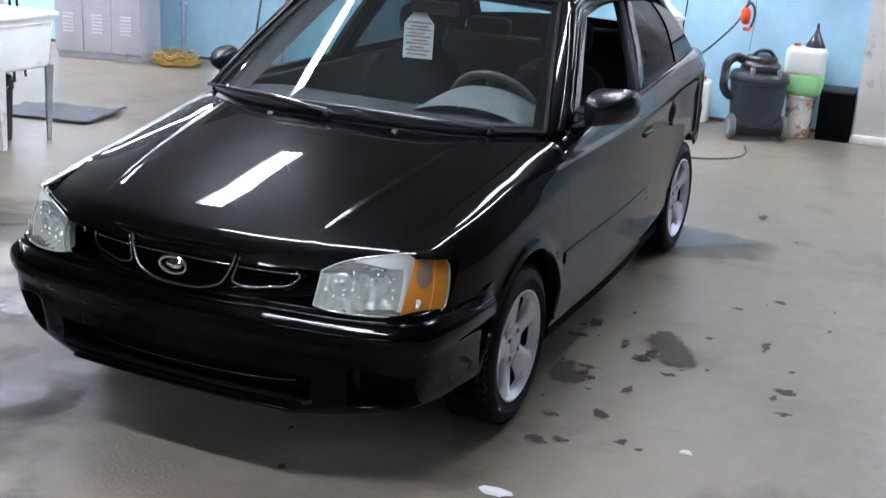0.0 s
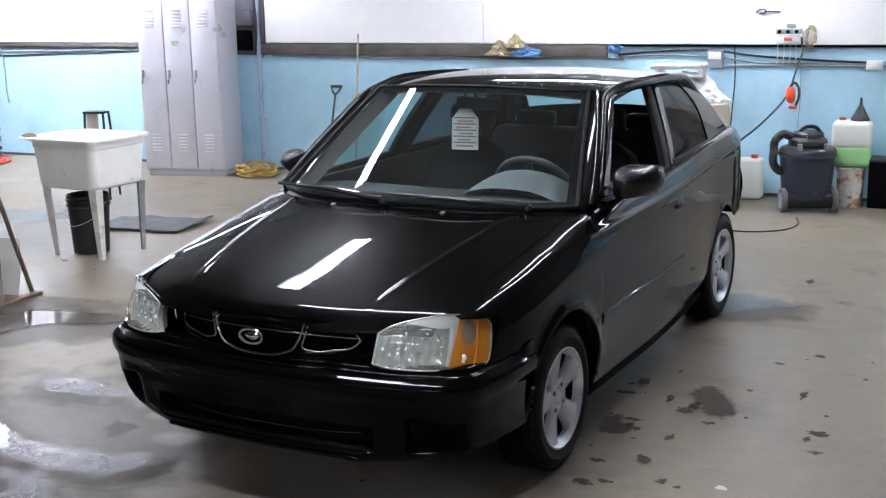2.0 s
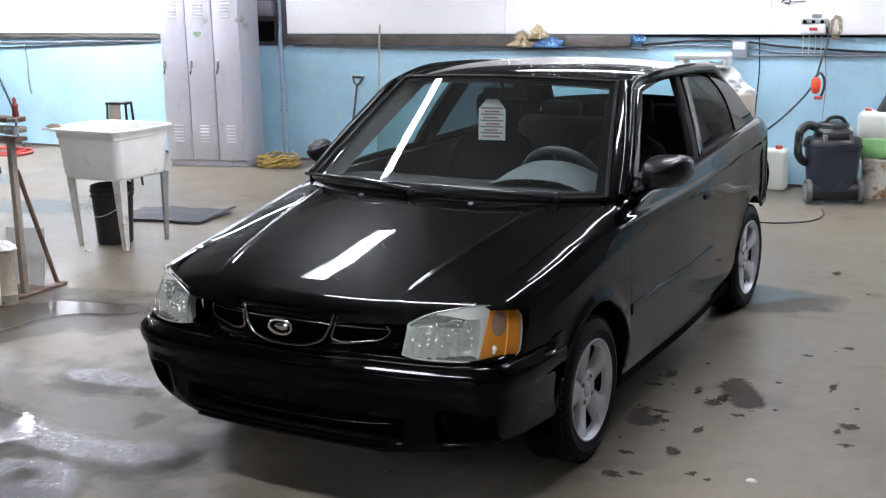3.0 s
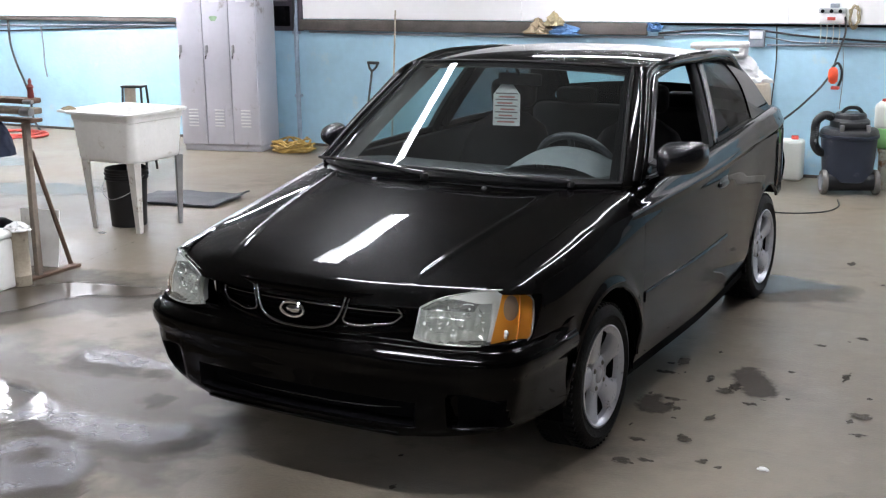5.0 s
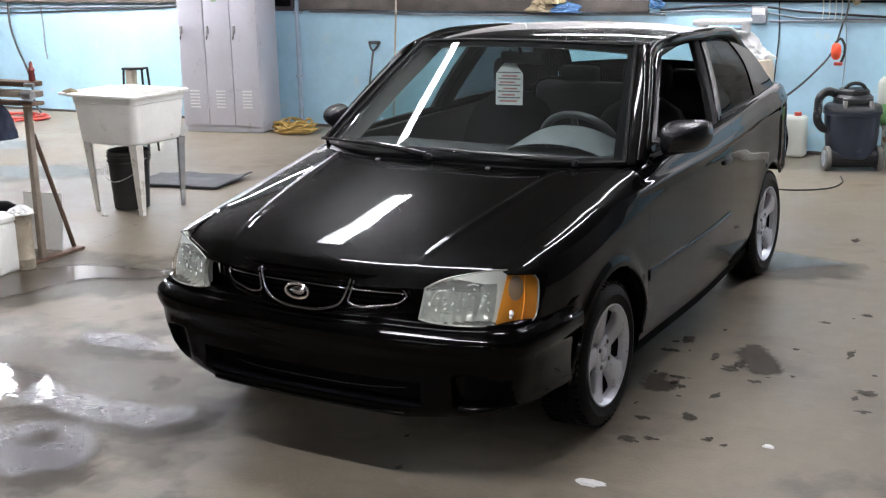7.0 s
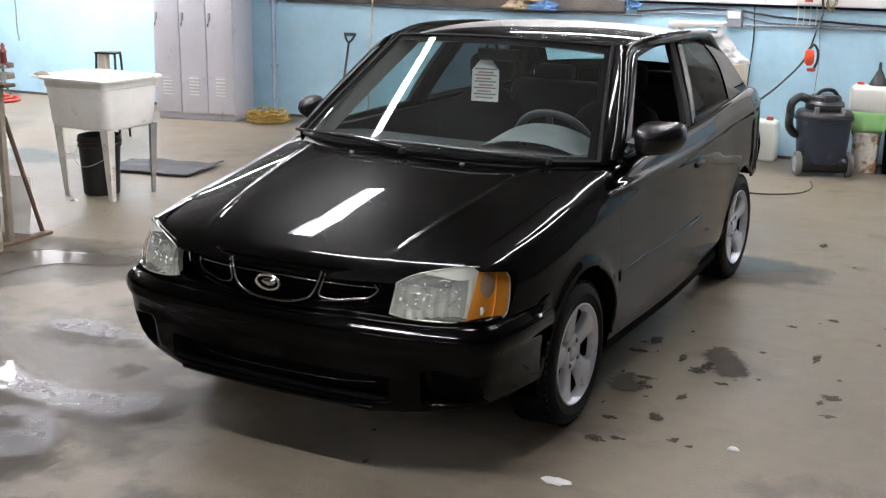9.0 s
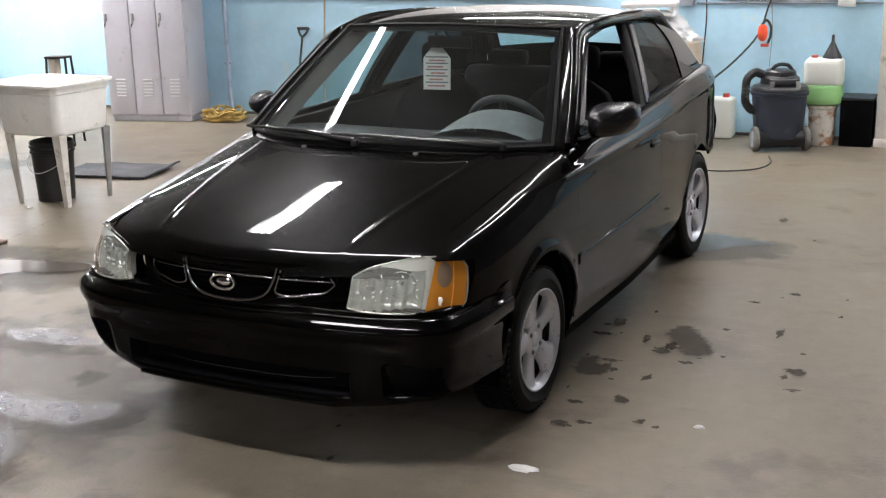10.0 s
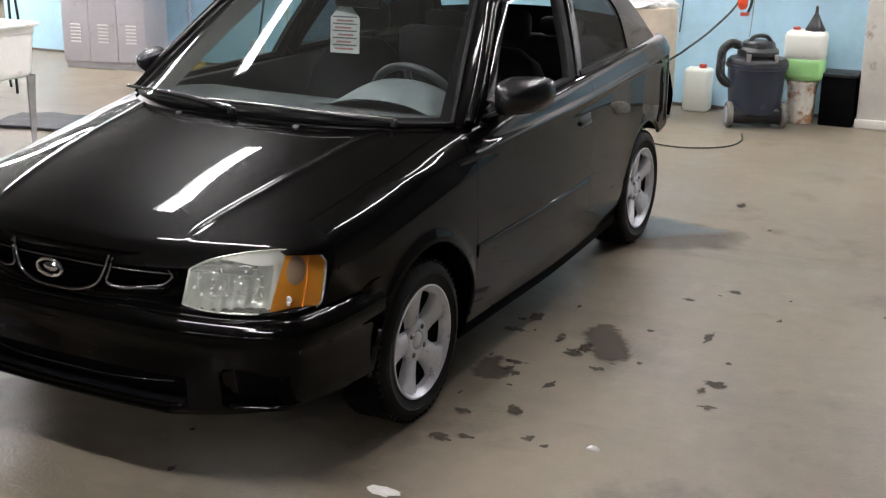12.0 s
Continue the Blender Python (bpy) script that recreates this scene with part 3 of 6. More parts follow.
# --- wings, doors, rear quarters, sills
for flip in (False, True):
    s = -1 if flip else 1
    low_front = lambda y: max(arch_low(y, 0.22), 0.575 if y < -0.3 else 0)
    b = B()
    rows = [flank_strip(y, low_front(y), 64) for y in spread(-0.500, 0.3545, 26)]
    front = [flank_strip(y, min(top_z(y) - 0.008, lerp(0.752, 0.716, (y + 0.70) / 0.20)), 6) for y in np.linspace(-0.655, -0.500, 12)]
    cheek = [flank_strip(y, 0.575, 6, lerp(0.578, 0.714, (y + 0.580) / 0.080)) for y in np.linspace(-0.580, -0.500, 8)]
    for piece in (rows, front, cheek):
        grid(b, mirror_x(piece) if flip else piece)
    shell(part("front_wing", b, M_PAINT, car, "", 50), 0.006)
    door = side_panel("door", 0.3570, 1.52, 0.215, car, flip)
    side_panel("rear_quarter", 1.5225, 3.25, 0.22, car, flip, low=lambda y: arch_low(y, 0.22 if y < WB else 0.52 + 0.5 * max(0, y - 2.95)))
    b = B()
    grid(b, [[Vector((s * (half_w(y) + x), y, z)) for x, z in ((-0.046, 0.225), (-0.040, 0.20), (-0.052, 0.165), (-0.11, 0.155), (-0.13, 0.2))] for y in np.linspace(0.33, WB - ARCH + 0.02, 20)])
    part("sill", b, M_DARK, car)
    # side moulding along the door
    b = B()
    rows = []
    for y in np.linspace(0.362, 1.50, 30):
        x = half_w(y) + 0.001
        z = lerp(0.50, 0.515, (y - 0.3) / 1.2)
        rows.append([Vector((s * (x - 0.004), y, z - 0.028)), Vector((s * (x + 0.005), y, z - 0.022)), Vector((s * (x + 0.007), y, z + 0.016)), Vector((s * (x + 0.004), y, z + 0.021)), Vector((s * (x - 0.004), y, z + 0.023))])
    grid(b, rows)
    part("side_moulding", b, M_PAINT, door, "black painted rubbing strip")
    # door handle
    b = B()
    hx = half_w(1.38) - 0.004
    box(b, s * hx - 0.004, s * hx + 0.004, 1.33, 1.47, 0.775, 0.825, 0.003)
    box(b, s * (hx + 0.008) - 0.008, s * (hx + 0.008) + 0.008, 1.34, 1.46, 0.785, 0.806, 0.006)
    part("door_handle", b, M_BLACK, door, "black plastic door handle")
    # arch lips and liners
    for c in (0.0, WB):
        b = B()
        pts = []
        for t in np.linspace(0.80 if c else -0.06, math.pi + 0.06, 40):
            y, z = c + ARCH * math.cos(t), AX_Z + ARCH * math.sin(t)
            pts.append((s * (half_w(y) + ((-0.003 if c else 0.005) if z > 0.40 else -0.02 + 0.025 * max(0, z - 0.30) / 0.1)), y, z))
        tube(b, pts, 0.009, 6)
        part("arch_lip", b, M_PAINT, car)
        b = B()
        rows = []
        for t in np.linspace(0.80 if c else -0.25, math.pi + 0.25, 30):
            y, z = c + (ARCH + 0.012) * math.cos(t), AX_Z + (ARCH + 0.012) * math.sin(t)
            rows.append([Vector((s * x, y, z)) for x in ((0.755 if c else 0.80), 0.70, 0.5)])
        grid(b, rows)
        part("arch_liner", b, M_DARK, car, "black wheel-arch liner")

# --- front bumper
PLAN = curve([(0, -0.885, 0), (0.25, -0.878, 0), (0.45, -0.862, 0), (0.6, -0.835, 0), (0.715, -0.79, 0), (0.796, -0.722, 0), (0.826, -0.60, 0), (0.838, -0.45, 0), (0.84, -0.302, 0)], 80)
tuck = Line((0.232, 0.20), (0.25, 0.165), (0.275, 0.11), (0.34, 0.038), (0.40, 0.006), (0.46, 0.0), (0.6, 0.0))
BPROF = curve([(0.085, 0, 0.592), (0.060, 0, 0.587), (0.050, 0, 0.582), (0.046, 0, 0.573), (0.041, 0, 0.566), (0.029, 0, 0.560), (0.0215, 0, 0.5535), (0.0155, 0, 0.5475), (0.0095, 0, 0.5415), (0.0035, 0, 0.533), (0.0, 0, 0.514), (0.003, 0, 0.49), (0.016, 0, 0.46), (0.022, 0, 0.40), (0.022, 0, 0.345), (0.018, 0, 0.30), (0.020, 0, 0.262), (0.042, 0, 0.240), (0.09, 0, 0.232)], 84)


def soft_box(v, a, c, e):
    return max(0.0, min(1.0, (v - a) / e, (c - v) / e))


b = B()
rows = []
for sx in (-1, 1):
    line = PLAN if sx > 0 else PLAN[1:][::-1]
    for i, p in enumerate(line):
        k = i if sx > 0 else len(PLAN) - 1 - i
        q0, q1 = PLAN[max(k - 1, 0)], PLAN[min(k + 1, len(PLAN) - 1)]
        t = (q1 - q0).normalized()
        nrm = Vector((-t.y, t.x, 0))
        if k == 0:
            nrm = Vector((0, 1, 0))
        row = []
        for c in BPROF:
            deep = c.x
            z = c.z + 0.02 * max(0, (p.x - 0.6) / 0.22) * (0.45 - c.z if c.z < 0.45 else 0)
            deep += 0.06 * min(1, soft_box(p.x, -1, 0.47, 0.02) * soft_box(z, 0.285, 0.375, 0.012))
            deep += 0.05 * min(1, soft_box(p.x, 0.585, 0.775, 0.02) * soft_box(z, 0.285, 0.42 - 0.25 * max(0, p.x - 0.66), 0.02))
            deep += 0.5 * tuck(z) * max(0, min(1, (p.x - 0.40) / 0.3)) * lerp(0.3, 1, max(0, min(1, (-0.32 - p.y) / 0.35)))
            deep = lerp(deep, min(deep, 0.012), max(0, min(1, (p.y + 0.5) / 0.15)) if c.z > 0.5 else 0)
            q = p + nrm * deep
            row.append(Vector((sx * q.x, q.y, z)))
        rows.append(row)
grid(b, rows)
bumper = part("front_bumper", b, M_PAINT, car, "glossy black front bumper with a low air intake", 55)
bumper.data.materials.append(M_DARK)
for face in bumper.data.polygons:
    x, z = abs(face.center.x), face.center.z
    if (x < 0.475 and 0.287 < z < 0.374) or (0.59 < x < 0.76 and 0.288 < z < 0.40 and face.center.y < -0.60):
        face.material_index = 1
b = B()
grid(b, [[Vector((x, -0.735 - 0.035 * (1 - (x / 0.5) ** 2), z)) for x in np.linspace(-0.5, 0.5, 15)] for z in (0.27, 0.39)])
part("intake_mesh", b, M_DARK, bumper)
b = B()
tube(b, [(x, -0.845 + 0.10 * (abs(x) / 0.46) ** 3, 0.33) for x in np.linspace(-0.46, 0.46, 25)], 0.003, 6)
part("intake_bar", b, M_TRIM, bumper, "", 60)
b = B()
tube(b, [(sx * p.x, p.y + 0.016, 0.262) for sx, line in ((-1, PLAN[:27][::-1]), (1, PLAN[1:27])) for p in line], 0.006, 8)
part("lower_lip", b, M_PAINT, bumper, "", 60)
# --- nose panel with the grille
def nose_y(x, z):
    return -0.845 + 0.115 * (abs(x) / 0.46) ** 2.4 + 0.10 * max(0, z - 0.585) * 1.6


b = B()
W = 0.455
def opening(u):
    """Lower and upper edge of the grille opening at x = u."""
    a = abs(u) / 0.375
    return 0.612 - 0.022 * max(0.0, 1 - (abs(u) / 0.2) ** 2) + 0.012 * a**2, 0.698 - 0.022 * a**2


xs = np.linspace(-W, W, 61)
for part_rows in ("low", "high"):
    rows = []
    for x in xs:
        lo, hi = opening(max(-0.375, min(0.375, x)))
        k = soft_box(x, -0.385, 0.385, 0.02)
        mid = 0.655
        lo, hi = lerp(mid, lo, k), lerp(mid, hi, k)
        if part_rows == "low":
            zz = [0.565, lerp(0.565, lo, 0.5), lo - 0.008, lo, lo]
        else:
            zz = [hi, hi, hi + 0.006, lerp(hi, 0.728, 0.6), 0.724 - 0.012 * (x / W) ** 2]
        rows.append([Vector((x, nose_y(x, z) + ((0.03 if (part_rows == "low" and j == 4) or (part_rows == "high" and j == 0) else 0) + (0.004 if (part_rows == "low" and j == 3) or (part_rows == "high" and j == 1) else 0)) * k, z)) for j, z in enumerate(zz)])
    grid(b, rows)
nose = part("nose_panel", b, M_PAINT, car, "", 50)
grille = thing("grille", "", "")
grille.parent = car
b = B()
grid(b, [[Vector((x, nose_y(x, 0.65) + 0.045, z)) for x in np.linspace(-0.42, 0.42, 21)] for z in (0.57, 0.72)])
part("grille_backing", b, M_DARK, grille)
b = B()
tube(b, [(x, nose_y(x, 0.665) + 0.002, 0.672 - 0.012 * (x / 0.37) ** 2) for x in np.linspace(-0.375, 0.375, 25)], 0.0042, 8)
part("grille_bar", b, M_DARKCHROME, grille, "", 60)
for k in range(3):
    b = B()
    z = (0.628, 0.646, 0.69)[k]
    tube(b, [(x, nose_y(x, z) + 0.03, z - 0.012 * (x / 0.37) ** 2) for x in np.linspace(-0.36, 0.36, 25)], 0.003, 5)
    part("grille_slat", b, M_DARK, grille)
def trim(name, pts, r, n=24):
    b = B()
    tube(b, [Vector((p.x, nose_y(p.x, p.z) - 0.004, p.z)) for p in curve([(x, 0, z) for x, z in pts], n)], r, 8)
    part(name, b, M_DARKCHROME, grille, "", 60)


trim("centre_trim", [(-0.192, 0.706), (-0.178, 0.66), (-0.155, 0.618), (-0.10, 0.594), (0, 0.586), (0.10, 0.594), (0.155, 0.618), (0.178, 0.66), (0.192, 0.706)], 0.0062, 40)
for s in (-1, 1):
    trim("side_trim", [(s * 0.205, 0.70), (s * 0.195, 0.66), (s * 0.188, 0.625), (s * 0.22, 0.613), (s * 0.30, 0.619), (s * 0.365, 0.632), (s * 0.385, 0.655), (s * 0.372, 0.675)], 0.005)
for z, y in ((0.578, -0.846), (0.561, -0.862)):
    b = B()
    tube(b, [(x, y + 0.10 * (abs(x) / 0.46) ** 2.6, z) for x in np.linspace(-0.34, 0.34, 29)], 0.006, 8)
    part("bumper_step", b, M_PAINT, bumper, "", 60)
b = B()
ring = [(0.049 * math.cos(a), -0.868, 0.651 + 0.026 * math.sin(a)) for a in np.linspace(0, 2 * math.pi, 33)]
tube(b, ring, 0.0055, 6, cap=False)
lathe(b, [(0.030, -0.002), (0.028, 0.003), (0.018, 0.007), (0.001, 0.009)], 20, Matrix.Translation((0, -0.863, 0.651)) @ pose(0, 0, 0, 90) @ Matrix.Diagonal((1.0, 0.52, 1.0, 1.0)))
part("emblem", b, M_CHROME, grille, "oval chrome emblem")

# --- headlights
def lamp_point(u, v, push=0.0):
    """u from the inner to the outer end, v from the bottom up."""
    bot = curve([(0.462, -0.818, 0.592), (0.58, -0.80, 0.587), (0.70, -0.73, 0.580), (0.786, -0.585, 0.566)], 21)
    top = curve([(0.476, -0.79, 0.705), (0.55, -0.768, 0.737), (0.655, -0.70, 0.752), (0.758, -0.505, 0.713)], 21)
    i = min(int(u * 20), 19)
    f = u * 20 - i
    p, q = bot[i].lerp(bot[i + 1], f), top[i].lerp(top[i + 1], f)
    # rounded ends
    k = 1 - 0.30 * max(0.0, (u - 0.88) / 0.12) ** 3 - 0.10 * max(0.0, (0.13 - u) / 0.13) ** 2
    c = p.lerp(q, 0.52 + (v - 0.52) * k)
    out = Vector((0.55, -0.80, 0.18)) if u < 0.6 else Vector((0.7, -0.66, 0.15))
    c = c + Vector((0.004, -0.005, 0.008)) * max(0.0, (v - 0.7) / 0.3) * math.sin(math.pi * max(0.0, min(1.0, (u - 0.3) / 0.7)))
    return c + out * (0.018 * math.sin(math.pi * v) * (0.5 + 0.5 * math.sin(math.pi * u)) + push)


for s in (-1, 1):
    lamp = thing("headlight", "", "")
    lamp.parent = car

    def mir(rows):
        return [[Vector((s * p.x, p.y, p.z)) for p in r] for r in rows]
    split = 0.60
    b = B()
    grid(b, mir([[lamp_point(u, v) for u in np.r_[np.linspace(0, 0.86, 30), np.linspace(0.88, 1, 12)]] for v in np.linspace(0, 1, 20)]))
    part("lens", b, M_LENS, lamp, "headlight lens with a pale haze painted in", 60)
    b = B()
    edge = lambda v: split + 0.015 + 0.07 * v * v
    grid(b, mir([[lamp_point(lerp(edge(v), 0.985, t), v, 0.002) for t in np.linspace(0, 1, 20)] for v in np.linspace(0.04, 0.965, 14)]))
    signal = part("turn_signal", b, M_AMBERGLASS, lamp, "amber turn signal", 60)
    b = B()
    rows = []
    for q in np.linspace(0.02, 1, 6):
        rows.append([lamp_point(0.765 + 0.075 * q * math.cos(a), 0.70 + 0.23 * q * math.sin(a), 0.0035 + 0.006 * (1 - q * q)) for a in np.linspace(0, 2 * math.pi, 25)])
    grid(b, mir(rows))
    part("bulb_dome", b, M_SIGNALCAP, signal, "smoky grey dome", 60)
    b = B()
    tube(b, mir([[lamp_point(0.848 + 0.006 * math.sin(3 * v), v, 0.004) for v in np.linspace(0.06, 0.94, 12)]])[0], 0.0022, 6)
    part("divider", b, M_AMBERSOLID, signal, "amber rib")
    b = B()
    deep = lambda u, v: -0.018 - 0.042 * min(1, soft_box(u, 0, split, 0.08) * soft_box(v, 0, 1, 0.18))
    grid(b, mir([[lamp_point(u, v, deep(u, v) + 0.0035 * math.sin(u * 75)) for u in np.linspace(0.0, 1, 110)] for v in np.linspace(0.0, 1, 16)]))
    part("reflector", b, M_HOUSING, lamp, "silver-grey reflector", 50)
    for cu, cv, r in ((0.20, 0.45, 0.042), (0.42, 0.52, 0.046)):
        c = lamp_point(cu, cv, -0.04)
        m = Matrix.Translation((s * c.x, c.y, c.z)) @ pose(0, 0, 0, 90, 0, s * 25)
        b = B()
        lathe(b, [(r, 0.0), (r * 1.06, -0.002), (r * 0.98, -0.012), (r * 0.8, -0.03), (r * 0.5, -0.042), (0.008, -0.048)], 16, m, cap=False)
        part("bowl", b, M_REFLECTOR, lamp, "mirrored reflector bowl", 0)
        b = B()
        lathe(b, [(0.004, -0.045), (0.010, -0.04), (0.011, -0.015), (0.006, -0.006), (0.001, -0.005)], 12, m)
        part("bulb", b, M_CHROME, lamp)
    rim = [lamp_point(u, 0.0, 0.001) for u in np.linspace(0, 1, 50)] + [lamp_point(1, v, 0.001) for v in np.linspace(0.1, 0.9, 9)] + [lamp_point(u, 1.0, 0.001) for u in np.linspace(1, 0, 50)] + [lamp_point(0, v, 0.001) for v in np.linspace(0.9, 0.0, 9)]
    b = B()
    tube(b, [Vector((s * p.x, p.y, p.z)) for p in rim], 0.003, 6)
    part("lens_rim", b, M_HOUSING, lamp, "pale lens edge", 60)
    # white strip painted in for the bright reflection under the lens top
    b = B()
    grid(b, mir([[lamp_point(u, 0.985 - (1 - v) * 0.21 * math.sin(math.pi * min(1.0, max(0.0, (u - 0.2) / 0.56)) ** 1.4) ** 0.8, -0.003) for u in np.linspace(0.24, 0.72, 24)] for v in np.linspace(0.0, 1.0, 5)]))
    part("top_highlight", b, M_PAPER, lamp, "white strip for the reflection along the lens top", 60)
    b = B()
    grid(b, mir([[lamp_point(u, v, -0.010 - 0.006 * abs(math.sin(u * 40))) for u in np.linspace(split, 0.985, 30)] for v in np.linspace(0.05, 0.95, 8)]))
    part("signal_reflector", b, M_PAPER, lamp, "pale reflector behind the amber glass", 60)
    # scattered slivers, white and chrome, that imitate sparkle in the lamp
    glints = random.Random(17)
    for k in range(24):
        cu, cv = glints.uniform(0.05, 0.55), glints.betavariate(1.6, 2.2)
        c = lamp_point(cu, 0.08 + 0.8 * cv, -0.012)
        turn, length, thick = glints.uniform(0, math.pi), glints.uniform(0.002, 0.007), glints.uniform(0.0015, 0.004)
        along = Vector((0.85 * math.cos(turn), 0.5 * math.cos(turn), math.sin(turn))) * length
        b = B()
        tube(b, mir([[c - along, c - along * 0.4, c + along * 0.4, c + along]])[0], [thick * 0.3, thick, thick, thick * 0.3], 6)
        part("sparkle", b, M_PAPER if k % 3 else M_CHROME, lamp, "", 60)
    # white beads as painted hot spots on the amber signal
    for cu, cv, r in ((0.735, 0.24, 0.010), (0.735, 0.17, 0.007)):
        c = lamp_point(cu, cv, 0.006)
        b = B()
        bmesh.ops.create_icosphere(b, subdivisions=2, radius=r, matrix=Matrix.Translation((s * c.x, c.y, c.z)) @ Matrix.Diagonal((1.0, 0.4, 1.1, 1.0)))
        part("glint", b, M_PAPER, signal, "", 60)

# --- greenhouse
def side_x(y, z):
    """Half width of the cabin at the height z."""
    h = max(0.0, min(1.2, (z - 0.95) / 0.40))
    x = 0.772 - 0.172 * h**1.25
    return x - 0.05 * max(0, (y - 1.7)) ** 1.5 * (0.5 + h) - 0.02 * max(0, 0.75 - y) - 0.035 * max(0, y - 1.2)


def strip(name, line, w0, w1, material, parent, s, push=0.0, thick=0.03, n=24, label=""):
    """A bar that follows a line in the side view (y, z) on the cabin's side, with its width across the line."""
    pts = curve([(y, z, 0) for y, z in line], n)
    rows = []
    for i, p in enumerate(pts):
        d = (pts[min(i + 1, n - 1)] - pts[max(i - 1, 0)]).normalized()
        nn = Vector((-d.y, d.x, 0))
        w = lerp(w0, w1, i / (n - 1)) / 2
        row = []
        for k, o in ((-1, 0.008), (-0.85, 0.0), (0, -0.001), (0.85, 0.0), (1, 0.008)):
            q = p + nn * (w * k)
            row.append(Vector((s * (side_x(q.x, q.y) + push - o), q.x, q.y)))
        for k in (1, -1):
            q = p + nn * (w * k)
            row.append(Vector((s * (side_x(q.x, q.y) + push - thick), q.x, q.y)))
        rows.append(row)
    b = B()
    grid(b, rows, close_v=True)
    return part(name, b, material, parent, label, 45)


def patch(line_a, line_b, n, m, s, push):
    """Rows between two lines in the side view, lifted on to the cabin's side."""
    a, c = curve([(y, z, 0) for y, z in line_a], n), curve([(y, z, 0) for y, z in line_b], n)
    rows = []
    for p, q in zip(a, c):
        row = []
        for k in range(m):
            r = p.lerp(q, k / (m - 1))
            row.append(Vector((s * (side_x(r.x, r.y) + push), r.x, r.y)))
        rows.append(row)
    return rows


WS_LOW = lambda u: Vector((u * 0.715, 0.10 + 0.285 * abs(u) ** 2.8, 0.968 - 0.02 * u * u))
WS_TOP = lambda u: Vector((u * 0.54, 0.825 + 0.115 * abs(u) ** 2.8, 1.382 - 0.022 * u * u))


def screen(u, v):
    p = WS_LOW(u).lerp(WS_TOP(u), v)
    bow = 0.006 * math.sin(math.pi * v)
    return p + Vector((0, -0.6, 0.8)) * bow


b = B()
grid(b, [[screen(u, v) for u in np.linspace(-1, 1, 33)] for v in np.linspace(0, 1, 17)])
ws = part("windscreen", b, M_GLASS, car, "clear windscreen", 60)
ws.visible_shadow = False
# black printed border round the glass, on its inner side
b = B()
inner = Vector((0, 0.005, -0.005))
for u0, u1, v0, v1 in ((-1, -0.945, 0, 1), (0.945, 1, 0, 1), (-0.945, 0.945, 0.955, 1), (-0.945, 0.945, 0, 0.05)):
    grid(b, [[screen(u, v) + inner for u in np.linspace(u0, u1, 3 if abs(u1 - u0) < 0.5 else 31)] for v in np.linspace(v0, v1, 17 if v1 - v0 > 0.5 else 3)])
part("glass_border", b, M_DARK, ws, "black printed border", 60)
b = B()
for u in (-1, 1):
    tube(b, [screen(u, v) + Vector((0, -0.002, 0.003)) for v in np.linspace(0, 1, 14)], 0.010, 6)
tube(b, [screen(u, 1) + Vector((0, 0, 0.002)) for u in np.linspace(-1, 1, 24)], 0.009, 6)
tube(b, [screen(u, 0) + Vector((0, -0.004, 0.0)) for u in np.linspace(-1, 1, 24)], 0.012, 6)
part("windscreen_seal", b, M_SEAL, car)
# cowl between the bonnet and the screen
b = B()
grid(b, [[hood_point(u, 1.0).lerp(screen(u, 0.0), t) + Vector((0, 0, -0.016 + 0.006 * t)) for u in np.linspace(-0.97, 0.97, 33)] for t in np.linspace(0.0, 1.05, 6)])
part("cowl", b, M_BLACK, car, "black plastic cowl")

roof_z = Line((0.8, 1.378), (1.0, 1.400), (1.25, 1.413), (1.5, 1.416), (1.9, 1.40), (2.2, 1.37), (2.4, 1.335))


def roof_point(u, v):
    yf, yr = 0.83 + 0.115 * abs(u) ** 2.8, 2.40 - 0.09 * u * u
    y = lerp(yf, yr, v)
    half = Line((0.0, 0.548), (0.12, 0.585), (0.3, 0.602), (0.6, 0.595), (0.8, 0.575), (1.0, 0.548))(v)
    x = u * half
    z = roof_z(y) - 0.040 * abs(u) ** 3 - 0.010 * u * u
    return Vector((x, y, z))


b = B()
grid(b, [[roof_point(u, v) for u in np.linspace(-1, 1, 41)] for v in np.linspace(0, 1, 31)])
roof = shell(part("roof", b, M_PAINT, car, "glossy black roof", 60), 0.02)
b = B()
grid(b, [[roof_point(u * 0.97, v) + Vector((0, 0, -0.035)) for u in np.linspace(-1, 1, 17)] for v in np.linspace(0.02, 0.98, 12)])
part("headliner", b, M_HEADLINER, car)
# rear window and tailgate
def tail_point(u, v):
    y = Line((0, 2.34), (0.25, 2.53), (0.5, 2.70), (0.62, 2.80), (0.8, 2.98), (0.9, 3.10), (1.0, 3.20))(v)
    z = Line((0, 1.345), (0.25, 1.25), (0.5, 1.10), (0.62, 1.035), (0.8, 0.985), (0.9, 0.965), (1.0, 0.92))(v)
    half = Line((0, 0.545), (0.25, 0.555), (0.5, 0.59), (0.62, 0.61), (0.8, 0.61), (1.0, 0.54))(v)
    return Vector((u * half, y + (0.06 - 0.10 * u * u), z - 0.03 * u * u))


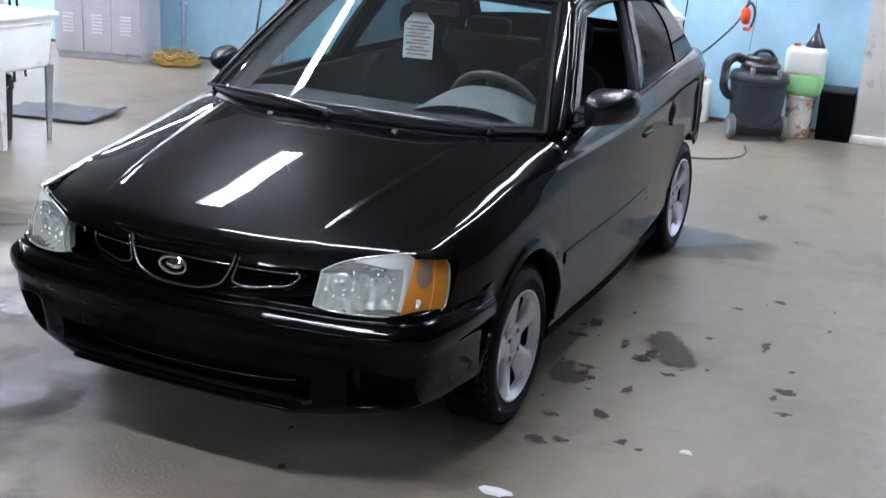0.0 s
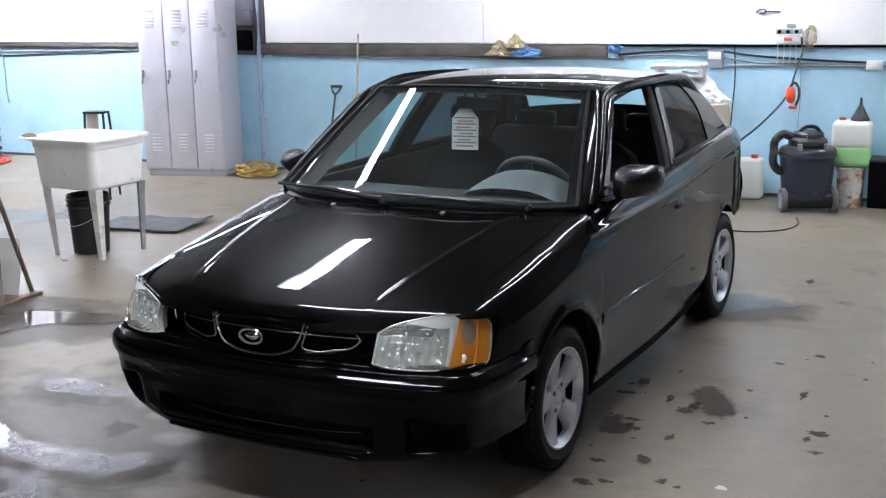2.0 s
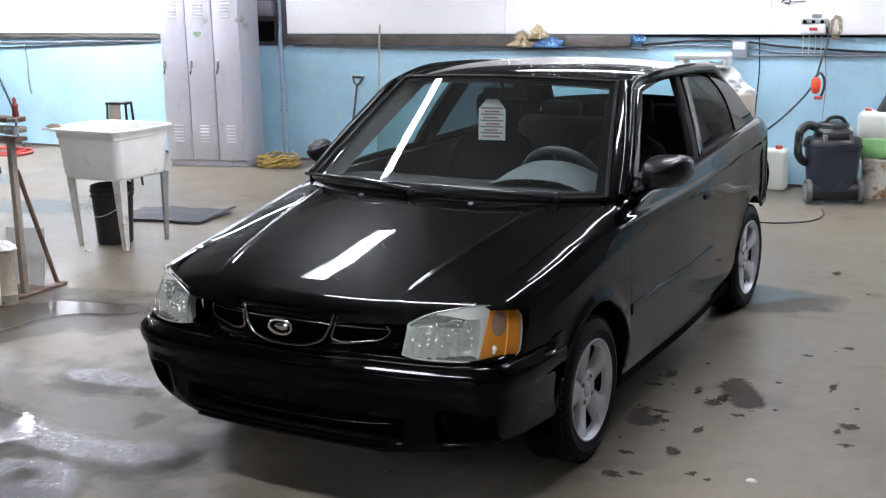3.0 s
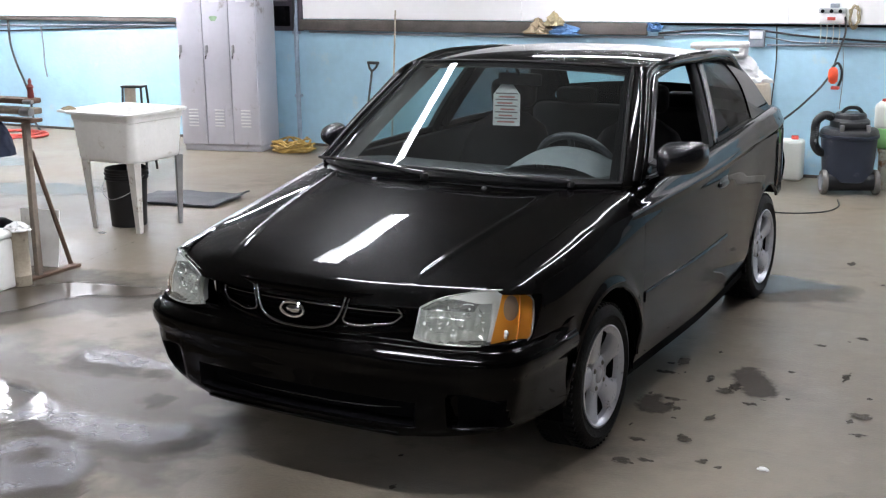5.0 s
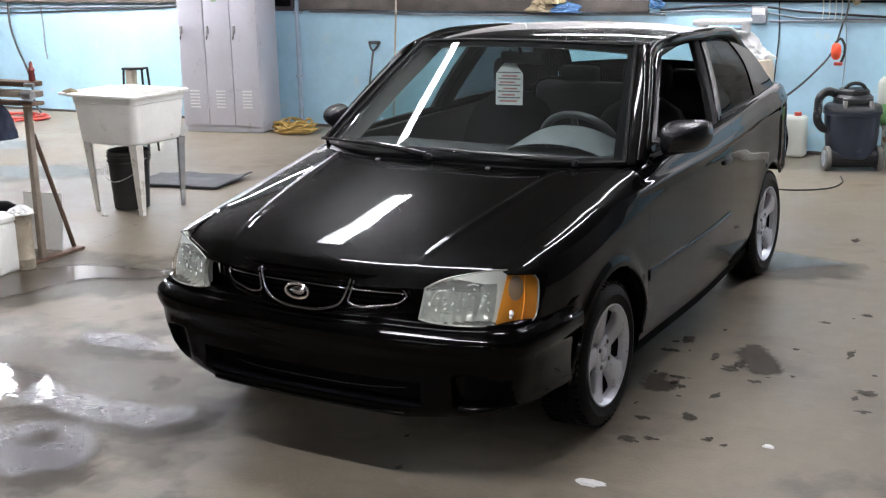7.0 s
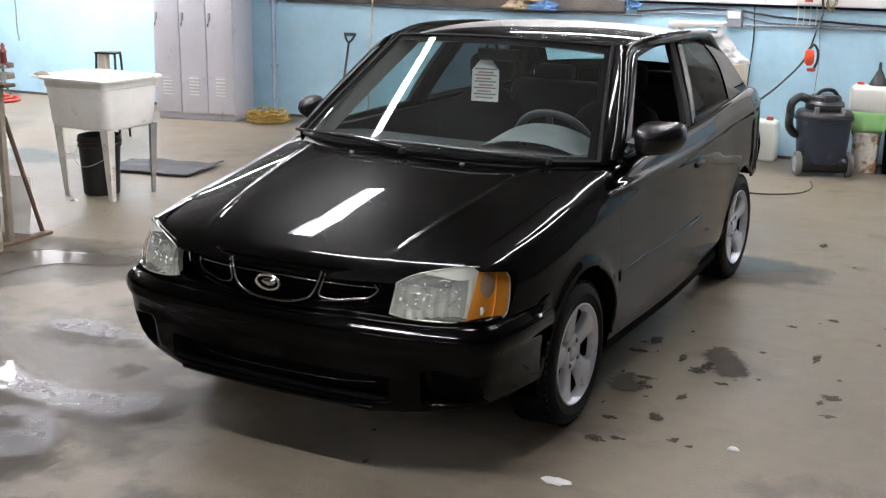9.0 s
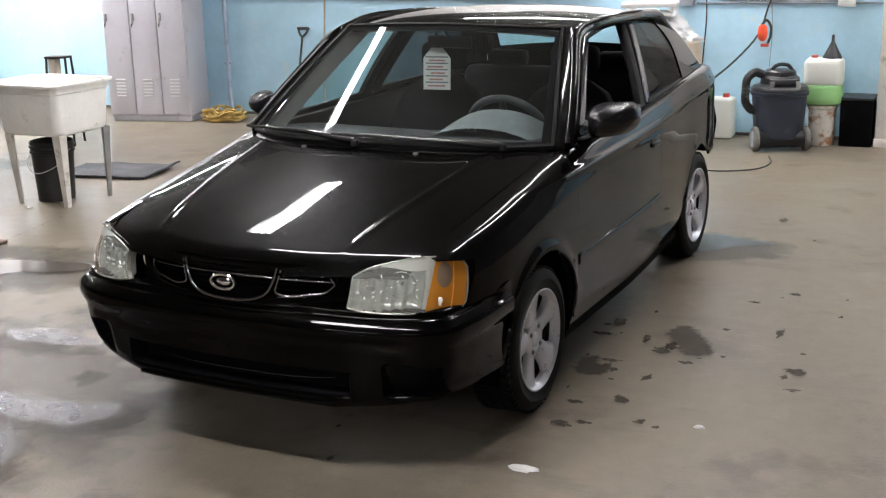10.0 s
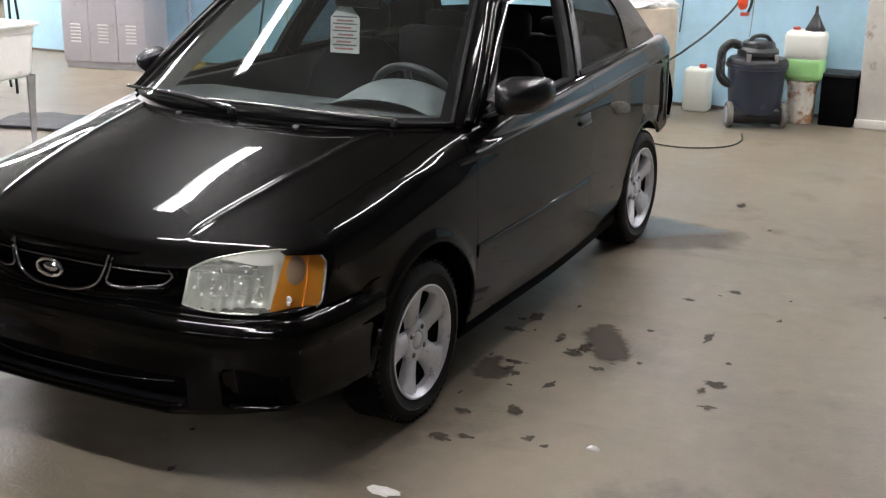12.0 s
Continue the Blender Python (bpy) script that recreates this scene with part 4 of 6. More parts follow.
b = B()
grid(b, [[tail_point(u, v) for u in np.linspace(-0.9, 0.9, 21)] for v in np.linspace(0.05, 0.58, 12)])
rw = part("rear_window", b, M_GLASS, car, "clear rear window", 60)
rw.visible_shadow = False
b = B()
for v0, v1 in ((0.05, 0.15), (0.44, 0.58)):
    grid(b, [[tail_point(u, v) + Vector((0, -0.006, -0.006)) for u in np.linspace(-0.9, 0.9, 21)] for v in np.linspace(v0, v1, 4)])
part("glass_border", b, M_DARK, rw, "black printed border", 60)
b = B()
grid(b, [[tail_point(u, v) for u in np.linspace(-1, 1, 21)] for v in np.linspace(0.58, 1.0, 10)])
for sgn in (-1, 1):
    grid(b, [[tail_point(sgn * u, v) for u in (0.9, 0.95, 1.0)] for v in np.linspace(0.0, 0.58, 10)])
part("tailgate", b, M_PAINT, car)
b = B()
grid(b, [[Vector((u * (lerp(0.58, 0.68, t) - 0.12 * max(0, t - 0.75)), 3.28 - 0.12 * u * u + 0.05 * math.sin(math.pi * t), lerp(0.93, 0.52, t))) for u in np.linspace(-1, 1, 21)] for t in np.linspace(0, 1, 12)])
part("rear_bumper", b, M_PAINT, car)

for s in (-1, 1):
    # screen pillar, from the wing up to the roof
    b = B()
    rows = []
    for v in np.linspace(-0.03, 1.0, 20):
        p = screen(s, v)
        yz = (lerp(0.505, 1.02, v), lerp(0.945, 1.352, v))
        q = Vector((s * (side_x(*yz) + 0.002), yz[0], yz[1]))
        mid = p.lerp(q, 0.5) + Vector((s * 0.022, -0.022, 0.010))
        rows.append([p + Vector((0, 0.004, -0.004)), p + Vector((s * 0.012, -0.008, 0.008)), mid, q, q + Vector((-s * 0.03, 0.01, 0))])
    grid(b, rows)
    part("screen_pillar", b, M_PAINT, car, "", 60)
    b = B()
    grid(b, [[screen(s * 0.965, v) + Vector((-s * 0.035 * t, 0.008 + 0.12 * t, -0.008 - 0.012 * t)) for t in np.linspace(0, 1, 5)] for v in np.linspace(0.02, 0.97, 14)])
    shell(part("pillar_trim", b, M_PILLARTRIM, car, "grey inner pillar trim", 60), 0.006)
    # roof rail from the pillar along to the tail
    low = [screen(s, v).lerp(Vector((s * side_x(lerp(0.505, 1.02, v), lerp(0.945, 1.352, v)), lerp(0.505, 1.02, v), lerp(0.945, 1.352, v))), 0.55) + Vector((s * 0.018, -0.022, 0.008)) for v in (-0.02, 0.2, 0.45, 0.7, 0.88)]
    rail = curve([*low, (s * 0.592, 1.03, 1.352), (s * 0.612, 1.2, 1.368), (s * 0.615, 1.6, 1.366), (s * 0.588, 1.95, 1.352), (s * 0.565, 2.25, 1.318), (s * 0.553, 2.42, 1.25), (s * 0.575, 2.60, 1.13), (s * 0.605, 2.70, 1.00)], 60)
    b = B()
    tube(b, rail, [0.020 + 0.008 * min(1, i / 30) for i in range(60)], 10)
    part("roof_rail", b, M_PAINT, car, "", 60)
    # door window frame
    strip("door_frame", [(0.535, 0.955), (0.78, 1.165), (1.02, 1.325)], 0.045, 0.04, M_PAINT, car, s, 0.004)
    strip("door_frame", [(1.00, 1.325), (1.25, 1.35), (1.60, 1.352)], 0.04, 0.04, M_PAINT, car, s, 0.004)
    strip("door_pillar", [(1.385, 0.965), (1.47, 1.14), (1.585, 1.345)], 0.075, 0.07, M_SEAL, car, s, 0.003)
    strip("centre_pillar", [(1.472, 0.975), (1.575, 1.15), (1.695, 1.35)], 0.085, 0.095, M_PAINT, car, s, 0.001)
    strip("window_seal", [(0.54, 0.952), (1.0, 0.965), (1.36, 0.972)], 0.022, 0.022, M_SEAL, car, s, 0.006)
    strip("quarter_seal", [(1.50, 0.982), (1.85, 0.988), (2.24, 0.995)], 0.025, 0.02, M_SEAL, car, s, 0.004)
    # rear side window
    b = B()
    grid(b, patch([(1.50, 0.982), (1.85, 0.988), (2.20, 0.995)], [(1.74, 1.348), (1.98, 1.335), (2.15, 1.29), (2.27, 1.177), (2.22, 1.0)], 24, 8, s, -0.004))
    qg = part("quarter_window", b, M_GLASS_D, car, "tinted rear side window", 60)
    qg.visible_shadow = False
    b = B()
    grid(b, patch([(1.68, 1.352), (1.98, 1.338), (2.155, 1.293), (2.275, 1.177), (2.225, 1.01), (2.22, 0.97)], [(1.68, 1.375), (2.05, 1.362), (2.40, 1.285), (2.60, 1.165), (2.70, 1.04), (2.78, 0.96)], 28, 6, s, 0.002))
    shell(part("rear_pillar", b, M_PAINT, car, "", 60), 0.02)
    if s < 0:
        b = B()
        grid(b, patch([(0.56, 0.96), (0.95, 0.965), (1.38, 0.97)], [(0.60, 1.0), (1.02, 1.325), (1.57, 1.34)], 14, 8, s, -0.012))
        dg = part("door_window", b, M_GLASS, car, "clear side window", 60)
        dg.visible_shadow = False
    # door mirror
    b = B()
    c = Vector((s * (0.882 if s > 0 else 0.838), 0.585, 1.032))
    rows = []
    for t in np.linspace(0, 1, 13):
        y = lerp(-0.075, 0.075, t)
        k = max(0.22, (1 - (1 - t) ** 2.4) ** 0.5) * (1.0 if s > 0 else 0.76)
        row = []
        for a in np.linspace(0, 2 * math.pi, 28, endpoint=False):
            ca, sa = math.cos(a), math.sin(a)
            px = 0.088 * math.copysign(abs(ca) ** 0.5, ca) * k * (0.85 if s < 0 else 1)
            pz = (0.062 * (1 - 0.06 * ca) if sa > 0 else 0.074 * (1 - 0.3 * ca)) * math.copysign(abs(sa) ** 0.6, sa) * k
            row.append(c + Vector((px * s, y + 0.55 * px, pz + 0.004 * ca)))
        rows.append(row)
    vs = grid(b, rows, close_v=True)
    b.faces.new(vs[0])
    wing_mirror = part("wing_mirror", b, M_MIRRORCASE, car, "black plastic wing mirror", 60)
    b = B()
    vv = [Vector((p.x * 0.92 + c.x * 0.08, p.y - 0.006, p.z * 0.92 + c.z * 0.08)) for p in rows[-1]]
    b.faces.new([b.verts.new(p) for p in vv])
    part("mirror_glass", b, M_CHROME, wing_mirror, "mirror glass", 0)
    b = B()
    grid(b, [[Vector((s * x, y, z)) for x, y, z in row] for row in (((0.76, 0.53, 0.95), (0.775, 0.67, 0.955)), ((0.80, 0.545, 0.957), (0.80, 0.63, 0.957)), ((0.83, 0.56, 0.985), (0.83, 0.62, 0.985)), ((0.83, 0.56, 1.0), (0.83, 0.61, 1.0)), ((0.80, 0.56, 1.005), (0.80, 0.63, 1.005)), ((0.745, 0.58, 1.01), (0.745, 0.66, 1.015)))])
    shell(part("mirror_foot", b, M_BLACK, wing_mirror, "", 60), 0.01)

# --- wheels
def wheel(name="wheel"):
    """A tyre on a five-spoke rim, facing +x, round the origin."""
    w = thing(name, "", "")
    m = pose(0, 0, 0, 0, 90, 0)
    b = B()
    half = [(0.184, 0.070), (0.188, 0.080), (0.203, 0.087), (0.222, 0.090), (0.226, 0.0925), (0.231, 0.0915), (0.252, 0.085), (0.266, 0.071), (0.271, 0.05), (0.272, 0.028), (0.266, 0.026), (0.266, 0.020), (0.2725, 0.018)]
    prof = [(r, -x) for r, x in half] + [(r, x) for r, x in half[::-1]]
    lathe(b, prof, 72, m, cap=False)
    tyre = part("tyre", b, M_RUBBER, w, "black tyre", 35)
    b = B()
    for k in range(60):
        a = 2 * math.pi * k / 60
        for sd in (-1, 1):
            box(b, -0.006, 0.006, sd * 0.058 - 0.020, sd * 0.058 + 0.020, 0.260, 0.2732, 0, pose(0, 0, 0, math.degrees(a), 0, 0) @ pose(0, 0, 0, 0, 0, 90) @ pose(0, 0, 0, 0, 0, sd * 14))
    tagged(part("tread", b, M_RUBBER, tyre, "", 0), kind="stuff")
    b = B()
    lathe(b, [(0.166, 0.055), (0.171, 0.066), (0.184, 0.078), (0.191, 0.084), (0.192, 0.089), (0.186, 0.090), (0.178, 0.082), (0.168, 0.074)], 64, m, cap=False)
    part("rim", b, M_ALLOY, w, "silver rim", 35)
    # the barrel is coloured dark for the shade inside the wheel
    b = B()
    lathe(b, [(0.156, -0.08), (0.170, -0.075), (0.164, 0.03), (0.167, 0.054)], 48, m, cap=False)
    part("barrel", b, M_RUBBER, w, "inner rim, coloured dark for the shade inside")
    # black disc added behind the spokes to darken the gaps
    b = B()
    lathe(b, [(0.166, 0.046), (0.10, 0.042), (0.02, 0.040)], 32, m)
    part("shade_disc", b, M_DARK, w)
    # five broad spokes from the hub
    for k in range(5):
        a0 = 2 * math.pi * k / 5
        rows = []
        for t in np.linspace(0, 1, 9):
            r = lerp(0.045, 0.178, t)
            half = Line((0, 0.045), (0.3, 0.041), (0.6, 0.046), (0.82, 0.060), (1, 0.086))(t)
            x = Line((0, 0.060), (0.3, 0.066), (0.7, 0.074), (1, 0.078))(t)
            row = []
            for q, dx in ((-1, -0.024), (-0.9, -0.006), (-0.62, 0.0), (0, 0.004), (0.62, 0.0), (0.9, -0.006), (1, -0.024)):
                ang = math.atan2(q * half, r)
                rr = min(math.hypot(r, q * half), 0.180)
                row.append(Vector((x + dx, rr * math.sin(a0 + ang), rr * math.cos(a0 + ang))))
            rows.append(row)
        b = B()
        grid(b, rows)
        part("spoke", b, M_ALLOY, w, "", 50)
    b = B()
    lathe(b, [(0.074, 0.030), (0.074, 0.058), (0.068, 0.066), (0.036, 0.068), (0.030, 0.064), (0.026, 0.069), (0.012, 0.073), (0.001, 0.074)], 28, m)
    part("hub_cap", b, M_ALLOY, w, "silver hub cap", 50)
    for k in range(4):
        a = math.pi / 4 + math.pi / 2 * k
        b = B()
        lathe(b, [(0.010, 0.055), (0.010, 0.068), (0.006, 0.072), (0.001, 0.072)], 8, Matrix.Translation((0, 0.050 * math.cos(a), 0.050 * math.sin(a))) @ m)
        part("wheel_nut", b, M_GREYTYRE, w, "dark wheel nut")
    w.parent = car
    return w


first_wheel = wheel()
first_wheel.matrix_basis = pose(0.737, -0.03, 0.2815, 12) @ Matrix.Scale(1.035, 4)
for x, y, rz, roll in ((0.668, WB - 0.03, 0, 12), (-0.735, -0.03, 180, 10), (-0.668, WB - 0.03, 180, 75)):
    copy_thing(first_wheel, pose(x, y, 0.2815, 0, 0, rz) @ pose(0, 0, 0, roll) @ Matrix.Scale(1.035, 4))

# --- cabin
b = B()
box(b, -0.72, 0.72, 0.1, 2.1, 0.16, 0.22)
box(b, -0.66, 0.66, 0.10, 0.16, 0.2, 0.80)
part("floor_pan", b, M_DARK, car)
for s in (-1, 1):
    b = B()
    box(b, s * 0.735 - 0.02, s * 0.735 + 0.02, 0.45, 2.04, 0.24, 0.95, 0.01)
    part("door_lining", b, M_INTERIOR, car)
b = B()
rows = []
for y, z in ((0.16, 0.95), (0.35, 0.955), (0.55, 0.945), (0.68, 0.93), (0.74, 0.90), (0.75, 0.82), (0.70, 0.7)):
    rows.append([Vector((x, y + (0.06 + 0.2 * (abs(x) / 0.7) ** 2) * (1 if y < 0.3 else 0.2), z - (0.01 if abs(x) > 0.65 else 0))) for x in np.linspace(-0.70, 0.70, 15)])
grid(b, rows)
dash = part("dashboard", b, M_INTERIOR, car, "dark dashboard", 60)
b = B()
rows = []
for t in np.linspace(0, 1, 10):
    y = lerp(0.45, 0.74, t)
    rows.append([Vector((0.36 + 0.235 * a, y, 0.945 + 0.10 * math.sin(math.pi * (0.15 + 0.6 * t)) * (1 - abs(a) ** 2.4))) for a in np.linspace(-1, 1, 17)])
grid(b, rows)
part("instrument_hood", b, M_DASH, dash, "grey instrument hood", 60)
# steering wheel
b = B()
m = Matrix.Translation((0.355, 0.775, 0.925)) @ pose(0, 0, 0, -60, 0, 0) 
ring = [m @ Vector((0.185 * math.cos(a), 0.185 * math.sin(a), 0)) for a in np.linspace(0, 2 * math.pi, 49)]
tube(b, ring, 0.017, 10, cap=False)
for a in (0.25, math.pi - 0.25, -math.pi / 2):
    tube(b, [m @ Vector((0, 0, -0.02)), m @ Vector((0.18 * math.cos(a), 0.18 * math.sin(a), 0))], 0.016, 6)
lathe(b, [(0.07, -0.03), (0.075, -0.01), (0.055, 0.01), (0.001, 0.016)], 20, m)
part("steering_wheel", b, M_STEER, car, "dark steering wheel", 50)


def seat(x, y0):
    b = B()
    box(b, x - 0.25, x + 0.25, y0 - 0.28, y0 + 0.25, 0.36, 0.52, 0.06, None, 3)
    seat_part = part("front_seat", b, M_SEAT, car, "charcoal cloth seat", 60)
    b = B()
    rows = []
    for t in np.linspace(0, 1, 11):
        z = lerp(0.48, 1.06, t)
        w = Line((0, 0.23), (0.5, 0.25), (0.8, 0.225), (0.93, 0.17), (1, 0.09))(t)
        y = y0 + 0.22 + 0.20 * t
        d = Line((0, 0.08), (0.5, 0.075), (0.9, 0.055), (1, 0.02))(t)
        rows.append([Vector((x + w * math.copysign(abs(math.cos(a)) ** 0.6, math.cos(a)), y + d * math.copysign(abs(math.sin(a)) ** 0.7, math.sin(a)), z)) for a in np.linspace(0, 2 * math.pi, 20, endpoint=False)])
    vs = grid(b, rows, close_v=True)
    b.faces.new(vs[-1])
    part("seat_back", b, M_SEAT, seat_part, "", 60)
    b = B()
    box(b, x - 0.125, x + 0.125, y0 + 0.40, y0 + 0.49, 1.09, 1.23, 0.04, None, 3)
    part("headrest", b, M_SEAT, seat_part, "", 60)


seat(0.36, 1.12)
seat(-0.36, 1.12)
b = B()
box(b, -0.60, 0.60, 1.95, 2.4, 0.36, 0.52, 0.05)
box(b, -0.60, 0.60, 2.26, 2.40, 0.48, 1.03, 0.05, None, 3)
for x in (-0.33, 0.33):
    box(b, x - 0.12, x + 0.12, 2.28, 2.36, 1.03, 1.12, 0.03)
part("rear_seat", b, M_SEAT, car, "charcoal cloth rear bench", 60)
b = B()
box(b, -0.62, 0.62, 2.46, 2.85, 0.93, 0.95, 0.005)
part("parcel_shelf", b, M_INTERIOR, car)
# inner mirror
b = B()
box(b, -0.11, 0.11, 0.90, 0.925, 1.27, 1.325, 0.012)
tube(b, [(0, 0.90, 1.32), (0, 0.87, 1.355)], 0.008, 6)
part("inner_mirror", b, M_BLACK, car)

# wipers
def wiper(base, tip, elbow):
    b = B()
    tube(b, [p + Vector((0, 0, 0.010)) for p in curve([base, elbow, tip], 14)], [0.014 - 0.0006 * i for i in range(14)], 8)
    arm = part("wiper", b, M_WIPER, car, "black wiper arm", 50)
    d = Vector(tip) - Vector(elbow)
    b = B()
    c = Vector(tip)
    tube(b, curve([c - d * 0.85 + Vector((0, 0.010, 0.004)), c + Vector((0, 0.012, 0.006)), c + d * 0.55 + Vector((0, 0.014, 0.004))], 12), 0.007, 8)
    part("blade", b, M_WIPER, arm)
    b = B()
    lathe(b, [(0.016, -0.01), (0.017, 0.006), (0.012, 0.014), (0.001, 0.015)], 12, Matrix.Translation(base))
    part("wiper_cap", b, M_BLACK, arm)


wiper((0.56, 0.235, 0.958), (0.02, 0.088, 0.994), (0.30, 0.115, 0.985))
wiper((-0.02, 0.075, 0.972), (-0.56, 0.225, 0.978), (-0.30, 0.12, 0.99))


# ---------------------------------------------------------------- the card that hangs behind the windscreen
card = thing("hanging_card", "white printed card hanging from the inner mirror", "card", pose(-0.083, 0.935, 1.075, -4, 0, 8))
b = B()
outline = [(-0.066, 0.0), (0.066, 0.0), (0.066, 0.145), (0.013, 0.212), (-0.013, 0.212), (-0.066, 0.145)]
f = [b.verts.new((x, -0.0012, z)) for x, z in outline]
g = [b.verts.new((x, 0.0012, z)) for x, z in outline]
b.faces.new(f), b.faces.new(g[::-1])
for k in range(6):
    b.faces.new([f[k], f[(k + 1) % 6], g[(k + 1) % 6], g[k]])
part("card", b, M_PAPER, card, "", 0)
for k in range(5):
    b = B()
    z = 0.018 + 0.029 * k
    box(b, -0.054, 0.054, -0.004, -0.0015, z + 0.013, z + 0.019)
    part("printed_line", b, M_PRINT_DK, card, "", 0)
    b = B()
    box(b, -0.045 + 0.008 * (k % 3), 0.040 - 0.011 * (k % 2), -0.0035, -0.0015, z - 0.004, z + 0.004)
    part("printed_word", b, M_PRINT, card, "", 0)
b = B()
tube(b, curve([(0.0, -0.001, 0.195), (0.004, -0.006, 0.235), (0.0, 0.0, 0.258)], 8), 0.008, 6)
part("loop", b, M_BLACK, card, "black loop")

# ---------------------------------------------------------------- along the wall
def at(x, y, z=0.0, rz=0.0):
    """A pose in the hall's own axes."""
    return ROOM @ pose(x, y, z, 0, 0, rz)


def lockers():
    root = thing("locker", "grey steel three-door locker with vents, standing by the blue wall", "locker", at(-5.25, 5.60, 0, 11.0))
    w, d, h = 0.43, 0.46, 1.83
    b = B()
    box(b, -w, w, 0.012, d, 0.06, h, 0.006)
    part("body", b, M_LOCKER, root)
    b = B()
    box(b, -w + 0.01, w - 0.01, 0.03, d - 0.02, 0.0, 0.062, 0.004)
    part("plinth", b, M_LOCKER, root)
    dw = 2 * w / 3
    for k in range(3):
        x0 = -w + dw * k
        b = B()
        box(b, x0 + 0.006, x0 + dw - 0.006, -0.008, 0.012, 0.075, h - 0.03, 0.004)
        door = part("door", b, M_LOCKER, root)
        for zc in (0.25, h - 0.35):
            for i in range(6):
                b = B()
                box(b, x0 + 0.09, x0 + dw - 0.09, -0.016, -0.007, zc + i * 0.032, zc + i * 0.032 + 0.014, 0.003, None, 1)
                part("louvre", b, M_FIXTURE, door)
        b = B()
        box(b, x0 + 0.03, x0 + 0.052, -0.03, -0.006, 0.985, 1.06, 0.005)
        box(b, x0 + 0.033, x0 + 0.049, -0.042, -0.028, 0.95, 1.02, 0.005)
        part("handle", b, M_METAL, door, "steel latch handle")
        b = B()
        box(b, x0 + 0.035, x0 + 0.047, -0.046, -0.03, 0.925, 0.962, 0.003)
        part("padlock", b, M_CHROME, door)
        for zc in (0.25, 1.55):
            b = B()
            tube(b, [(x0 + dw - 0.006, -0.009, zc), (x0 + dw - 0.006, -0.009, zc + 0.07)], 0.006, 6)
            part("hinge", b, M_LOCKER, door)
    b = B()
    c = [Vector(((0.040 + 0.009 * math.sin(3 * a)) * math.cos(a) - 0.02, -0.0105, 1.32 + (0.032 + 0.008 * math.cos(2 * a)) * math.sin(a))) for a in np.linspace(0, 2 * math.pi, 24, endpoint=False)]
    b.faces.new([b.verts.new(p) for p in c])
    part("sticker", b, M_GREENSTICKER, root, "worn green sticker", 0)
    return root


lockers()


def sink():
    root = thing("utility_sink", "white plastic laundry tub on four stained legs", "sink", at(-3.64, 2.42, 0, -3))
    b = B()
    sx, sy, zt = 0.29, 0.275, 0.835
    def ring(ax, ay, z, r=0.05, n=6):
        out = []
        for cx, cy, a0 in ((ax - r, ay - r, 0), (-ax + r, ay - r, 90), (-ax + r, -ay + r, 180), (ax - r, -ay + r, 270)):
            for k in range(n + 1):
                a = radians(a0 + 90 * k / n)
                out.append(Vector((cx + r * math.cos(a), cy + r * math.sin(a), z)))
        return out
    rows = [ring(sx - 0.05, sy - 0.05, 0.49, 0.05), ring(sx - 0.03, sy - 0.03, 0.50, 0.06), ring(sx - 0.022, sy - 0.022, 0.52, 0.06), ring(sx - 0.005, sy - 0.005, 0.775, 0.05), ring(sx + 0.002, sy + 0.002, 0.78, 0.05), ring(sx + 0.004, sy + 0.004, 0.822, 0.05),
            ring(sx + 0.026, sy + 0.026, 0.824, 0.05), ring(sx + 0.028, sy + 0.028, 0.84, 0.05), ring(sx + 0.02, sy + 0.02, 0.846, 0.05), ring(sx - 0.02, sy - 0.02, 0.842, 0.05), ring(sx - 0.035, sy - 0.035, 0.80, 0.05), ring(sx - 0.05, sy - 0.05, 0.54, 0.06), ring(sx - 0.09, sy - 0.09, 0.52, 0.06)]
    vs = grid(b, rows, close_v=True)
    b.faces.new(vs[0]), b.faces.new(vs[-1])
    part("tub", b, M_POLY, root, "", 40)
    b = B()
    box(b, -sx - 0.14, -sx - 0.01, -sy + 0.02, sy - 0.02, 0.824, 0.842, 0.006)
    part("side_shelf", b, M_POLY, root)
    for x in (-1, 1):
        for y in (-1, 1):
            b = B()
            top, bot = Vector((0.245 if x > 0 else -0.20, y * (sy - 0.055), 0.50)), Vector((0.245 if x > 0 else -0.175, y * (sy - 0.07), 0.0))
            rows = []
            for t in np.linspace(0, 1, 5):
                p = top.lerp(bot, t)
                w = lerp(0.036, 0.019, t)
                rows.append([p + Vector((-x * w * 0.2 + dx * w, -y * w * 0.2 + dy * w, 0)) for dx, dy in ((x, y), (-x * 0.9, y), (-x * 0.9, y * 0.6), (x * 0.6, y * 0.6), (x * 0.6, -y * 0.9), (x, -y * 0.9))])
            vs = grid(b, rows, close_v=True)
            b.faces.new(vs[-1])
            part("leg", b, M_LEG if y < 0 else M_METAL, root, "", 30)
    b = B()
    lathe(b, [(0.03, 0.30), (0.03, 0.50)], 14)
    part("drain_pipe", b, M_GREYCABLE, root)
    return root


sink()


